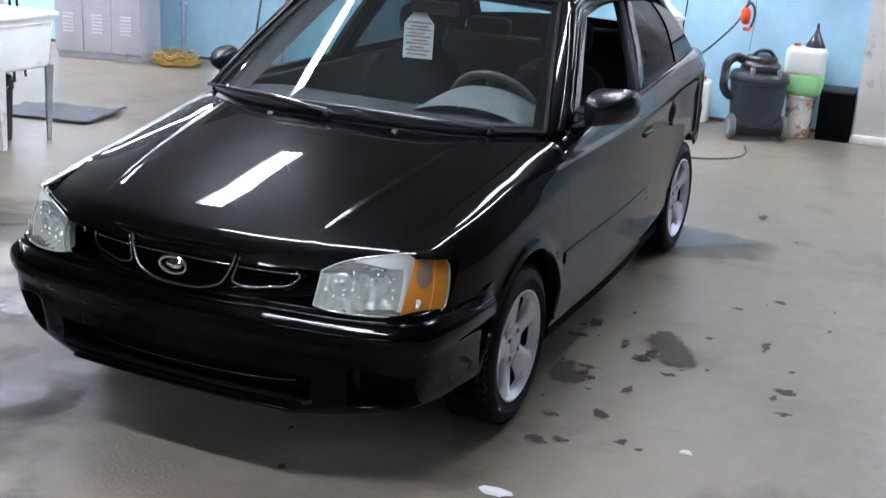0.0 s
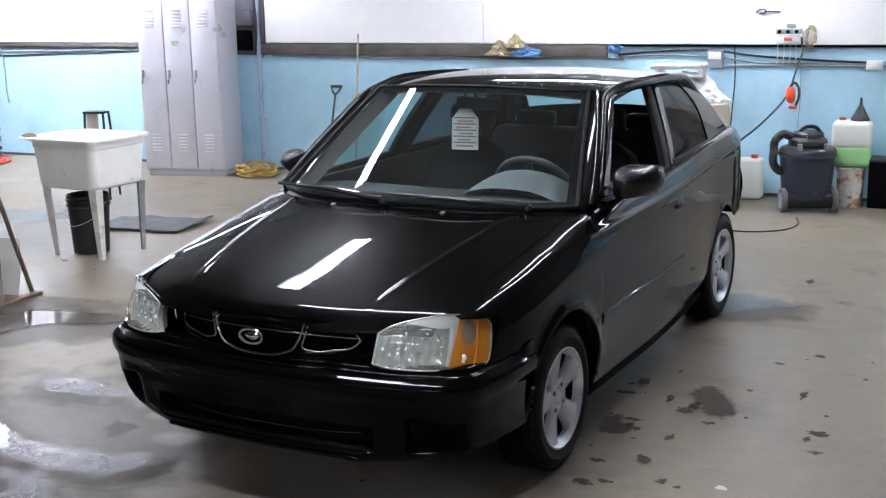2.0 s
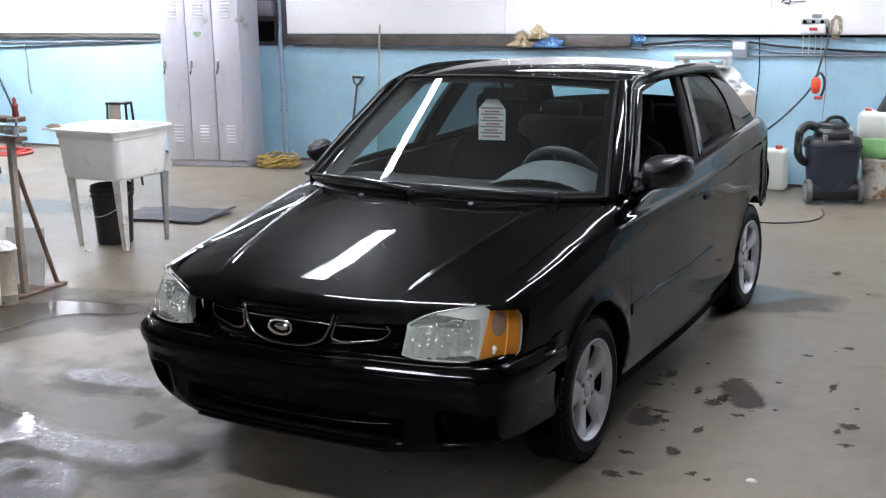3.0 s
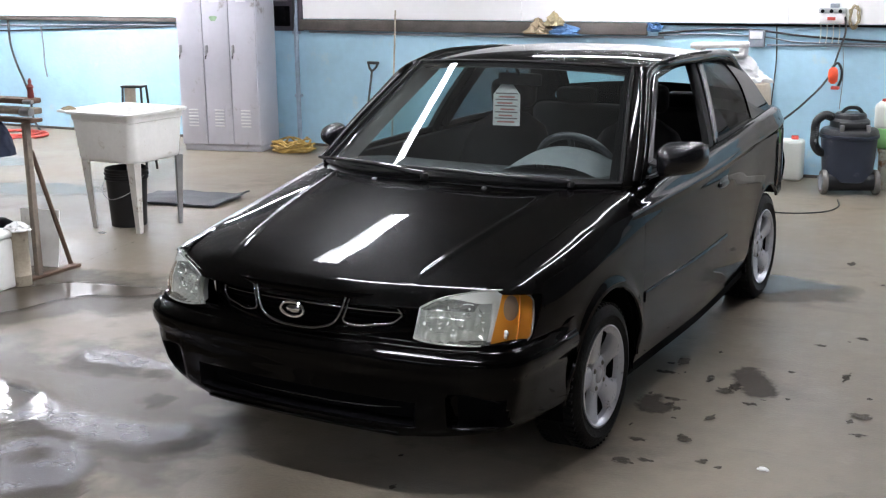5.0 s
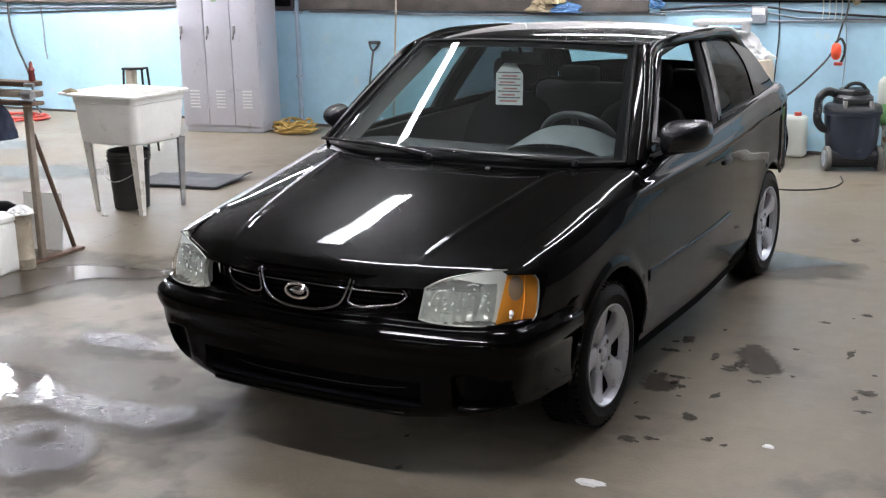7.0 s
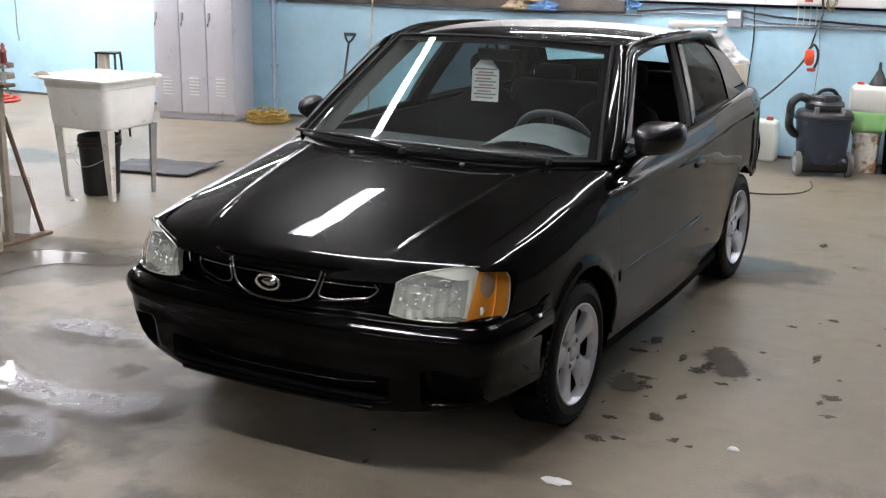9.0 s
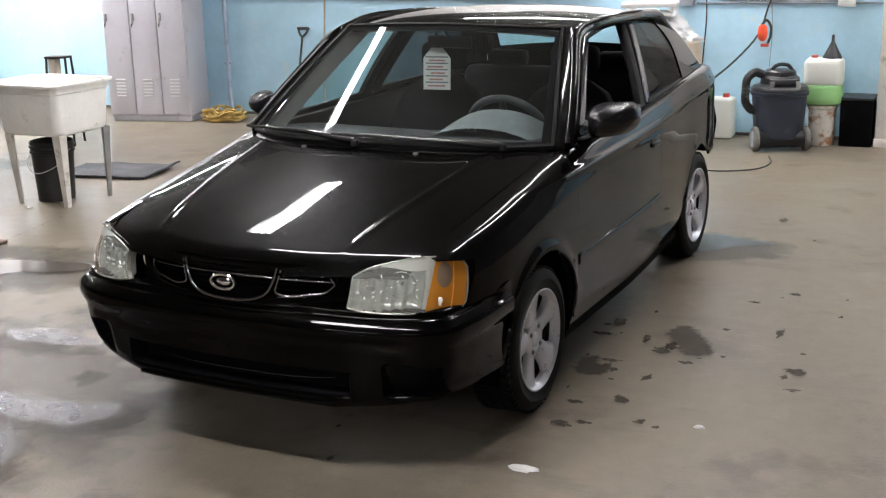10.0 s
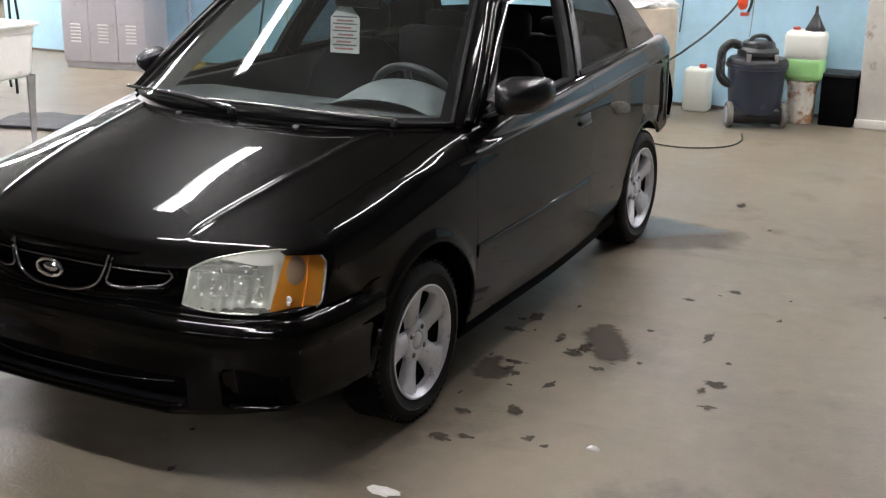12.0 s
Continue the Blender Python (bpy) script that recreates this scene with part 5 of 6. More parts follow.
def bucket():
    root = thing("bucket", "black plastic pail standing under the tub", "bucket", at(-3.68, 2.41, 0, 0) @ Matrix.Diagonal((1.12, 1.12, 1.13, 1)))
    b = B()
    lathe(b, [(0.10, 0.0), (0.112, 0.004), (0.13, 0.30), (0.138, 0.305), (0.138, 0.318), (0.133, 0.322), (0.133, 0.335), (0.14, 0.338), (0.14, 0.35), (0.134, 0.354), (0.137, 0.372), (0.13, 0.375), (0.125, 0.36), (0.105, 0.01)], 36)
    part("body", b, M_BUCKET, root, "", 35)
    b = B()
    tube(b, curve([(-0.142, 0, 0.33), (-0.12, -0.10, 0.24), (0, -0.155, 0.19), (0.12, -0.10, 0.24), (0.142, 0, 0.33)], 20), 0.003, 6)
    part("handle", b, M_METAL, root)
    return root


bucket()


def floor_mat_thing():
    root = thing("rubber_mat", "dark grey rubber mat lying flat on the concrete", "mat", at(-3.86, 3.32, 0, 14))
    b = B()
    rows = []
    for v in np.linspace(0, 1, 16):
        rows.append([Vector((lerp(-0.40, 0.33 + 0.09 * v, u), lerp(-0.24, 0.27, v) + 0.03 * math.sin(5 * u), 0.012 + 0.010 * noise.noise(Vector((u * 5, v * 4, 1))) + (0.03 * max(0, u - 0.85) / 0.15 * v))) for u in np.linspace(0, 1, 24)])
    grid(b, rows)
    o = part("sheet", b, M_MAT, root)
    shell(o, 0.014)
    return root


floor_mat_thing()


def coil(name, label, m, loops, r0, r1, rad, material, seed, height=0.12, category="hose"):
    """A loose heap of hose or rope."""
    rng = random.Random(seed)
    root = thing(name, label, category, m)
    pts = []
    for k in range(loops * 14):
        a = 2 * math.pi * k / 14
        r = rng.uniform(r0, r1)
        pts.append((r * math.cos(a) * 1.25, r * math.sin(a), rad + height * (k / (loops * 14)) * rng.uniform(0.4, 1.0)))
    b = B()
    tube(b, curve(pts, loops * 28), rad, 6)
    part("line", b, material, root, "", 60)
    return root


coil("hose_coil", "yellow hose coiled loosely on the floor by the locker", at(-4.56, 5.85), 9, 0.10, 0.20, 0.011, M_ROPE, 3, 0.14)
coil("red_hose", "red air hose lying loosely on the concrete", at(-8.2, 5.55), 4, 0.25, 0.42, 0.012, M_RED, 5, 0.05)


def shovel():
    root = thing("shovel", "black D-handled shovel leaning on the blue wall", "shovel", at(-3.84, 6.05))
    b = B()
    tube(b, [(0.03, -0.02, 0.30), (0, 0.175, 0.80)], 0.011, 8)
    part("shaft", b, M_VACTOP, root)
    b = B()
    tube(b, curve([(0, 0.17, 0.79), (-0.035, 0.183, 0.825), (-0.055, 0.20, 0.87)], 8), 0.011, 8)
    tube(b, curve([(0, 0.17, 0.79), (0.035, 0.183, 0.825), (0.055, 0.20, 0.87)], 8), 0.011, 8)
    tube(b, [(-0.062, 0.20, 0.872), (0.062, 0.20, 0.872)], 0.015, 8)
    part("grip", b, M_VACTOP, root)
    b = B()
    rows = [[Vector((x * lerp(0.08, 0.13, t), lerp(-0.02, -0.12, t) + 0.03 * x * x, lerp(0.32, 0.0, t))) for x in np.linspace(-1, 1, 9)] for t in np.linspace(0, 1, 6)]
    grid(b, rows)
    shell(part("blade", b, M_METAL, root), 0.004)
    return root


shovel()


def stick():
    root = thing("broom_handle", "pale wooden pole leaning on the ledge", "pole", at(-3.585, 6.13))
    b = B()
    tube(b, [(0.0, 0.0, 0.0), (0.012, 0.115, 1.385)], 0.009, 8)
    part("pole", b, M_WOOD, root)
    return root


stick()


def wall_pipe():
    root = thing("wall_pipe", "thin blue-grey painted pipe running up the wall", "pipe", at(-4.75, YB - 0.03))
    b = B()
    tube(b, [(0, 0, 0.0), (0, 0, CEIL)], 0.024, 10)
    part("pipe", b, M_PIPE, root)
    for z in (0.5, 1.14, 2.2, 3.2):
        b = B()
        box(b, -0.04, 0.04, -0.012, 0.03, z, z + 0.03, 0.004)
        part("clip", b, M_PIPE, root)


wall_pipe()


def wall_niche():
    root = thing("electrical_panel", "dark electrical panel set between the white boards", "electrical panel", at(-4.86, YB))
    b = B()
    box(b, -0.175, 0.185, -0.02, -0.002, 1.17, 2.4, 0.003)
    part("back_plate", b, mat("dark_purple_grey_plate", (0.09, 0.08, 0.10), 0.6, 0, 0.3, 5), root)
    b = B()
    box(b, -0.15, 0.04, -0.11, -0.02, 1.22, 1.42, 0.008)
    part("box", b, M_DARK, root)
    b = B()
    box(b, -0.15, 0.06, -0.09, -0.02, 1.47, 1.62, 0.008)
    part("box", b, mat("grey_box_enamel", (0.2, 0.19, 0.22), 0.5, 0, 0.2, 9), root)
    b = B()
    tube(b, curve([(0.09, -0.04, 1.2), (0.11, -0.06, 1.5), (0.08, -0.05, 1.9), (0.10, -0.04, 2.4)], 14), 0.014, 8)
    part("cable", b, M_CABLE, root)


wall_niche()


def heap(name, label, category, m, material, size, seed, bumps=1.0, n=22):
    """A crumpled lump of cloth or sheet on a support."""
    root = thing(name, label, category, m)
    b = B()
    rows = []
    sx, sy, sz = size
    for i in range(n):
        v = i / (n - 1)
        row = []
        for k in range(n * 2):
            a = 2 * math.pi * k / (n * 2)
            r = math.sin(math.pi / 2 * (1 - v)) ** 0.6 if v < 1 else 0.0
            d = 1 + 0.35 * bumps * noise.noise(Vector((math.cos(a) * 2.2, math.sin(a) * 2.2, v * 3 + seed)))
            f = 0.12 * bumps * noise.noise(Vector((math.cos(a) * 6, math.sin(a) * 6, v * 7 + seed * 3)))
            row.append(Vector((sx * r * (d + f) * math.cos(a), sy * r * (d + f) * math.sin(a), sz * v * (1 + 0.3 * bumps * noise.noise(Vector((math.cos(a) * 2, math.sin(a) * 2, seed)))))))
        rows.append(row)
    grid(b, rows, close_v=True)
    part("folds", b, material, root, "", 70)
    return root


heap("rag", "crumpled tan rag lying on the timber ledge", "rag", at(-2.06, 6.215, 1.18), M_CLOTH, (0.11, 0.05, 0.11), 2.0, 2.3, 30)
heap("work_glove", "pale yellow work glove draped on the ledge", "glove", at(-1.90, 6.20, 1.26), mat("pale_yellow_cloth", (0.42, 0.36, 0.22), 0.9, 0, 0.3, 30), (0.08, 0.035, 0.10), 7.0, 2.4, 30)
heap("blue_cloth", "crumpled faded blue cloth on the timber ledge", "cloth", at(-1.80, 6.21, 1.18), M_BLUECLOTH, (0.14, 0.05, 0.085), 4.0, 2.2, 30)
coil("rope_hank", "blue cord wound up on a hook at the ledge", at(-0.97, 6.24, 1.21), 6, 0.02, 0.055, 0.008, M_BLUECLOTH, 8, 0.08, "cord")


def wall_box(name, label, x, z, w, h, d, material, lid):
    root = thing(name, label, "junction box", at(x, YB))
    b = B()
    box(b, -w / 2, w / 2, -d, -0.002, z - h / 2, z + h / 2, 0.006)
    part("body", b, material, root)
    b = B()
    box(b, -w / 2 + 0.012, w / 2 - 0.012, -d - 0.006, -d + 0.002, z + (0.0 if lid else -h / 2 + 0.01), z + h / 2 - 0.012, 0.003)
    part("cover", b, M_FIXTURE, root, "pale cover plate")
    return root


M_GREYBOX = mat("weathered_grey_enamel", (0.28, 0.3, 0.34), 0.5, 0.1, 0.25, 9)
wall_box("junction_box", "grey steel junction box with a pale cover on the wall", -0.08, 1.17, 0.13, 0.145, 0.07, M_GREYBOX, True)
wall_box("wall_socket", "small white socket box on the blue wall", 1.22, 1.13, 0.135, 0.075, 0.05, M_FIXTURE, False)


def cable(name, label, pts, r, material, n=40):
    root = thing(name, label, "cable", ROOM.copy())
    b = B()
    tube(b, curve(pts, n), r, 6)
    part("line", b, material, root, "", 60)
    return root


yb = YB - 0.012
cable("wall_cable", "black cable sagging along the wall below the ledge", [(-0.95, yb, 1.20), (-0.55, yb, 1.235), (-0.15, yb - 0.02, 1.245), (0.25, yb, 1.20), (0.8, yb, 1.165), (1.15, yb, 1.15)], 0.010, M_CABLE)
cable("wall_cable", "black cable running straight along the blue wall", [(-0.95, yb, 1.185), (-0.5, yb, 1.20), (-0.18, yb, 1.19), (0.0, yb, 1.18), (0.22, yb, 1.145), (0.5, yb, 1.14), (1.15, yb, 1.135)], 0.008, M_GREYCABLE)
cable("wall_cable", "grey conduit running along the wall at socket height", [(0.0, yb, 1.115), (0.4, yb, 1.118), (1.5, yb, 1.122)], 0.009, M_GREYCABLE)
cable("wall_cable", "grey pipe under the dark ledge", [(-4.6, yb, 1.165), (-3, yb, 1.15), (-2, yb, 1.155), (-0.9, yb, 1.165)], 0.011, M_GREYCABLE)
cable("wall_cable", "grey cable under the ledge beside the locker", [(-10.5, yb, 1.21), (-8.6, yb, 1.185), (-7.3, yb, 1.20), (-5.9, yb, 1.22)], 0.014, M_GREYCABLE)
cable("wall_cable", "dark cable sagging below the ledge beside the locker", [(-10.5, yb, 1.15), (-9.0, yb, 1.12), (-7.6, yb, 1.16), (-6.4, yb, 1.20), (-5.9, yb, 1.23)], 0.009, M_CABLE)
cable("hanging_cable", "thin black cable hanging down the blue wall", [(0.075, yb, 1.29), (0.085, yb, 1.0), (0.07, yb, 0.75), (0.06, yb, 0.60)], 0.006, M_CABLE)
cable("hanging_cable", "thin grey cable hanging down the wall to the vacuum", [(0.62, yb, 1.15), (0.64, yb - 0.02, 0.9), (0.63, yb - 0.04, 0.6)], 0.004, M_GREYCABLE)


def dispenser():
    root = thing("wall_dispenser", "white wall-mounted dispenser with a red mark and valves", "dispenser", at(0.535, YB - 0.035))
    b = B()
    box(b, -0.10, 0.10, -0.10, -0.002, 1.305, 1.385, 0.012)
    part("body", b, M_FIXTURE, root)
    b = B()
    box(b, -0.105, 0.105, -0.085, -0.002, 1.385, 1.43, 0.01)
    part("valve_block", b, mat("grey_plastic", (0.4, 0.42, 0.42), 0.5), root)
    for k in range(3):
        b = B()
        lathe(b, [(0.014, 0.0), (0.016, 0.02), (0.012, 0.03), (0.002, 0.031)], 12, Matrix.Translation((-0.07 + 0.07 * k, -0.085, 1.405)) @ pose(0, 0, 0, 90, 0, 0))
        part("knob", b, M_DARK, root)
    b = B()
    box(b, -0.03, 0.035, -0.104, -0.098, 1.332, 1.358, 0.002)
    part("mark", b, M_RED, root, "plain red mark")
    b = B()
    box(b, -0.02, 0.05, -0.06, -0.01, 1.43, 1.465, 0.006)
    part("top_cap", b, M_GREYCABLE, root)
    for k in range(4):
        b = B()
        x = -0.09 + 0.05 * k
        tube(b, curve([(x, -0.04, 1.305), (x + 0.004, -0.035, 1.22), (x - 0.004, -0.03, 1.14)], 8), 0.004, 6)
        part("tube", b, M_JUG, root)
    b = B()
    rng = random.Random(4)
    pts = []
    for k in range(60):
        a = 2 * math.pi * k / 12
        pts.append((0.17 + 0.035 * math.cos(a) + rng.uniform(-0.01, 0.01), -0.03 + rng.uniform(-0.015, 0.015), 1.36 + 0.085 * math.sin(a) + rng.uniform(-0.02, 0.02)))
    tube(b, curve(pts, 140), 0.005, 5)
    part("looped_hose", b, mat("tan_hose", (0.36, 0.3, 0.18), 0.6), root)


dispenser()
cable("extension_cord", "black extension cord hanging in a curve behind the car", [(0.64, 6.2, 1.36), (0.655, 6.18, 1.27), (0.62, 6.1, 1.08), (0.58, 6.05, 0.92), (0.42, 5.85, 0.69), (0.25, 5.65, 0.53), (0.15, 5.55, 0.44), (0.155, 5.5, 0.25), (0.19, 5.4, 0.14), (0.12, 5.35, 0.2), (0.15, 5.3, 0.05), (0.1, 5.1, 0.010)], 0.009, M_CABLE, 90)
cable("floor_cord", "thin dark cord lying in a loop on the concrete", [(0.1, 5.0, 0.006), (0.3, 4.72, 0.006), (0.55, 4.68, 0.006), (0.8, 4.85, 0.006), (0.85, 5.1, 0.006), (0.8, 5.35, 0.006)], 0.0055, M_CABLE, 40)


def plug():
    root = thing("cord_plug", "orange plug clipped on the hanging black cord", "plug", at(0.60, 6.03, 0.80))
    b = B()
    lathe(b, [(0.02, 0.03), (0.045, 0.05), (0.052, 0.10), (0.045, 0.145), (0.02, 0.165)], 16, Matrix.Diagonal((0.8, 0.6, 1, 1)))
    part("body", b, M_ORANGE, root)
    b = B()
    box(b, -0.01, 0.055, -0.03, 0.03, -0.015, 0.012, 0.008)
    part("clamp", b, M_RED, root)
    b = B()
    tube(b, curve([(-0.01, 0, 0.16), (0.03, 0, 0.20), (0.06, 0, 0.16), (0.065, 0, 0.08), (0.04, 0, 0.0)], 16), 0.011, 8)
    part("hook", b, M_CABLE, root)


plug()


def vacuum():
    root = thing("wet_dry_vacuum", "dark blue-grey drum vacuum on wheels with a black hose", "vacuum cleaner", at(0.80, 5.74, 0, 22))
    b = B()
    lathe(b, [(0.175, 0.10), (0.19, 0.11), (0.205, 0.30), (0.215, 0.44), (0.228, 0.445), (0.230, 0.47), (0.218, 0.475)], 40)
    part("drum", b, M_VAC, root, "", 35)
    b = B()
    lathe(b, [(0.225, 0.475), (0.222, 0.495), (0.205, 0.515), (0.165, 0.525), (0.155, 0.53), (0.15, 0.575), (0.135, 0.59), (0.125, 0.595), (0.12, 0.625), (0.105, 0.64), (0.01, 0.645)], 36)
    part("motor_head", b, M_VACTOP, root, "", 35)
    b = B()
    tube(b, curve([(-0.09, -0.04, 0.62), (-0.05, -0.05, 0.672), (0.05, -0.05, 0.672), (0.09, -0.04, 0.62)], 14), 0.015, 8)
    part("top_handle", b, M_VACTOP, root)
    for s in (-1, 1):
        b = B()
        box(b, s * 0.10 - 0.016, s * 0.10 + 0.016, -0.19, -0.155, 0.505, 0.56, 0.006)
        part("latch", b, M_METAL, root, "bright latch")
        b = B()
        lathe(b, [(0.03, -0.02), (0.09, -0.022), (0.098, -0.012), (0.098, 0.012), (0.09, 0.022), (0.03, 0.02)], 24, Matrix.Translation((s * 0.20, -0.09, 0.098)) @ pose(0, 0, 0, 0, 90, 0))
        wheel_part = part("rear_wheel", b, M_GREYTYRE, root, "", 35)
        b = B()
        lathe(b, [(0.001, 0.020), (0.05, 0.022), (0.062, 0.026), (0.066, 0.018)], 20, Matrix.Translation((s * 0.20, -0.09, 0.098)) @ pose(0, 0, 0, 0, s * 90, 0))
        part("hub", b, M_GREYBOX, wheel_part)
        b = B()
        lathe(b, [(0.01, -0.015), (0.035, -0.015), (0.038, 0), (0.035, 0.015), (0.01, 0.015)], 16, Matrix.Translation((s * 0.15, 0.16, 0.038)) @ pose(0, 0, 0, 0, 90, 0))
        part("castor", b, M_VACTOP, root)
    b = B()
    box(b, -0.11, 0.11, -0.165, -0.10, 0.53, 0.575, 0.008)
    box(b, -0.035, 0.035, -0.13, -0.09, 0.59, 0.632, 0.006)
    part("switch_panel", b, M_INTERIOR, root, "dark grey switch panel")
    b = B()
    box(b, -0.20, 0.20, -0.13, 0.16, 0.075, 0.115, 0.02)
    tube(b, [(-0.185, -0.10, 0.098), (0.185, -0.10, 0.098)], 0.068, 16)
    part("chassis", b, M_VACTOP, root)
    b = B()
    pts = curve([(-0.14, 0.0, 0.60), (-0.20, -0.02, 0.62), (-0.26, -0.03, 0.58), (-0.275, -0.03, 0.48), (-0.27, -0.03, 0.38), (-0.23, -0.03, 0.33), (-0.19, -0.02, 0.32)], 60)
    tube(b, pts, [0.031 if i % 2 else 0.036 for i in range(60)], 12)
    part("hose", b, M_VACTOP, root, "ribbed black hose", 60)


vacuum()


def jug_on_pail():
    root = thing("pail", "white pail with rust streaks standing by the wall", "pail", at(1.10, 6.04))
    b = B()
    lathe(b, [(0.095, 0.0), (0.10, 0.005), (0.112, 0.30), (0.12, 0.305), (0.12, 0.325), (0.11, 0.328)], 32)
    part("body", b, M_RUSTYPAIL, root, "", 35)
    b = B()
    tube(b, curve([(-0.12, 0, 0.30), (-0.135, -0.06, 0.18), (-0.13, -0.08, 0.08)], 10), 0.003, 6)
    part("handle", b, M_METAL, root)
    jug = thing("spray_jug", "clear plastic jug half full of green liquid, on the pail", "jug", at(1.10, 6.04, 0.329))
    b = B()
    box(b, -0.15, 0.15, -0.11, 0.11, 0.0, 0.19, 0.045, None, 4)
    part("filled_half", b, M_GREEN, jug, "green liquid showing through", 60)
    b = B()
    box(b, -0.151, 0.151, -0.111, 0.111, 0.145, 0.375, 0.045, None, 4)
    body = part("empty_half", b, M_JUG, jug, "", 60)
    b = B()
    lathe(b, [(0.028, 0.37), (0.028, 0.392), (0.02, 0.396), (0.001, 0.397)], 16, Matrix.Translation((-0.08, 0, 0)))
    part("cap", b, M_RED, jug, "red screw cap")
    b = B()
    lathe(b, [(0.075, 0.372), (0.075, 0.385), (0.05, 0.43), (0.028, 0.475), (0.014, 0.50), (0.010, 0.555), (0.002, 0.56)], 24, Matrix.Translation((0.055, 0, 0)))
    part("funnel", b, M_VACTOP, jug, "black upturned funnel", 40)
    can = thing("canister", "white plastic canister with a red cap by the wall", "canister", at(0.27, 6.16))
    b = B()
    box(b, -0.105, 0.105, -0.09, 0.09, 0.0, 0.345, 0.03, None, 3)
    part("body", b, M_JUG, can, "", 60)
    b = B()
    lathe(b, [(0.03, 0.34), (0.03, 0.375), (0.001, 0.377)], 16, Matrix.Translation((0.03, 0, 0)))
    part("cap", b, M_RED, can, "red screw cap")
    bx = thing("black_crate", "black box standing on the floor against the wall", "box", at(1.37, 6.12))
    b = B()
    box(b, -0.125, 0.125, -0.14, 0.15, 0.0, 0.385, 0.008)
    part("body", b, M_DARK, bx)
    b = B()
    box(b, -0.13, 0.13, -0.145, 0.155, 0.375, 0.395, 0.004)
    part("rim", b, M_BUCKET, bx)


jug_on_pail()


def column():
    root = thing("column", "dirty white painted column standing proud of the wall", "column", at(1.78, 6.13), kind="structure")
    b = B()
    box(b, -0.26, 0.26, -0.13, 0.165, 0.0, CEIL, 0.012)
    part("shaft", b, M_DIRTYWHITE, root)
    b = B()
    box(b, -0.272, 0.272, -0.142, 0.165, 0.0, 0.07, 0.01)
    part("foot", b, M_DIRTYWHITE, root)


column()


def parts_stack():
    """Wrapped parts that stand behind the car."""
    root = thing("storage_drum", "beige plastic drum standing behind the car", "drum", at(-0.08, 5.78))
    b = B()
    lathe(b, [(0.22, 0.0), (0.235, 0.02), (0.24, 0.3), (0.235, 0.32), (0.24, 0.34), (0.24, 0.78), (0.225, 0.84), (0.20, 0.85), (0.01, 0.852)], 32)
    part("body", b, M_CARD, root, "", 35)
    bag = heap("plastic_bag", "crumpled clear plastic bag lying on the drum", "bag", at(-0.12, 5.76, 0.845), M_BAG, (0.21, 0.19, 0.2), 11.0, 2.0, 34)
    wrapped = thing("wrapped_panel", "white plastic-wrapped car trim lying on the bag", "panel", at(-0.23, 5.70, 1.045, 4))
    b = B()
    for x0, x1, z0, z1 in ((-0.24, 0.20, 0.075, 0.118), (-0.02, 0.19, 0.0, 0.032)):
        box(b, x0, x1, -0.12, 0.12, z0, z1, 0.014, None, 3)
    box(b, 0.15, 0.195, -0.11, 0.11, 0.02, 0.09, 0.01)
    box(b, -0.20, -0.15, -0.11, 0.11, 0.0, 0.09, 0.01)
    for v in b.verts:
        v.co.z += 0.02 * (1 - (v.co.x / 0.24) ** 2) + 0.006 * noise.noise(v.co * 14)
    part("trim", b, M_FIXTURE, wrapped, "", 50)


parts_stack()

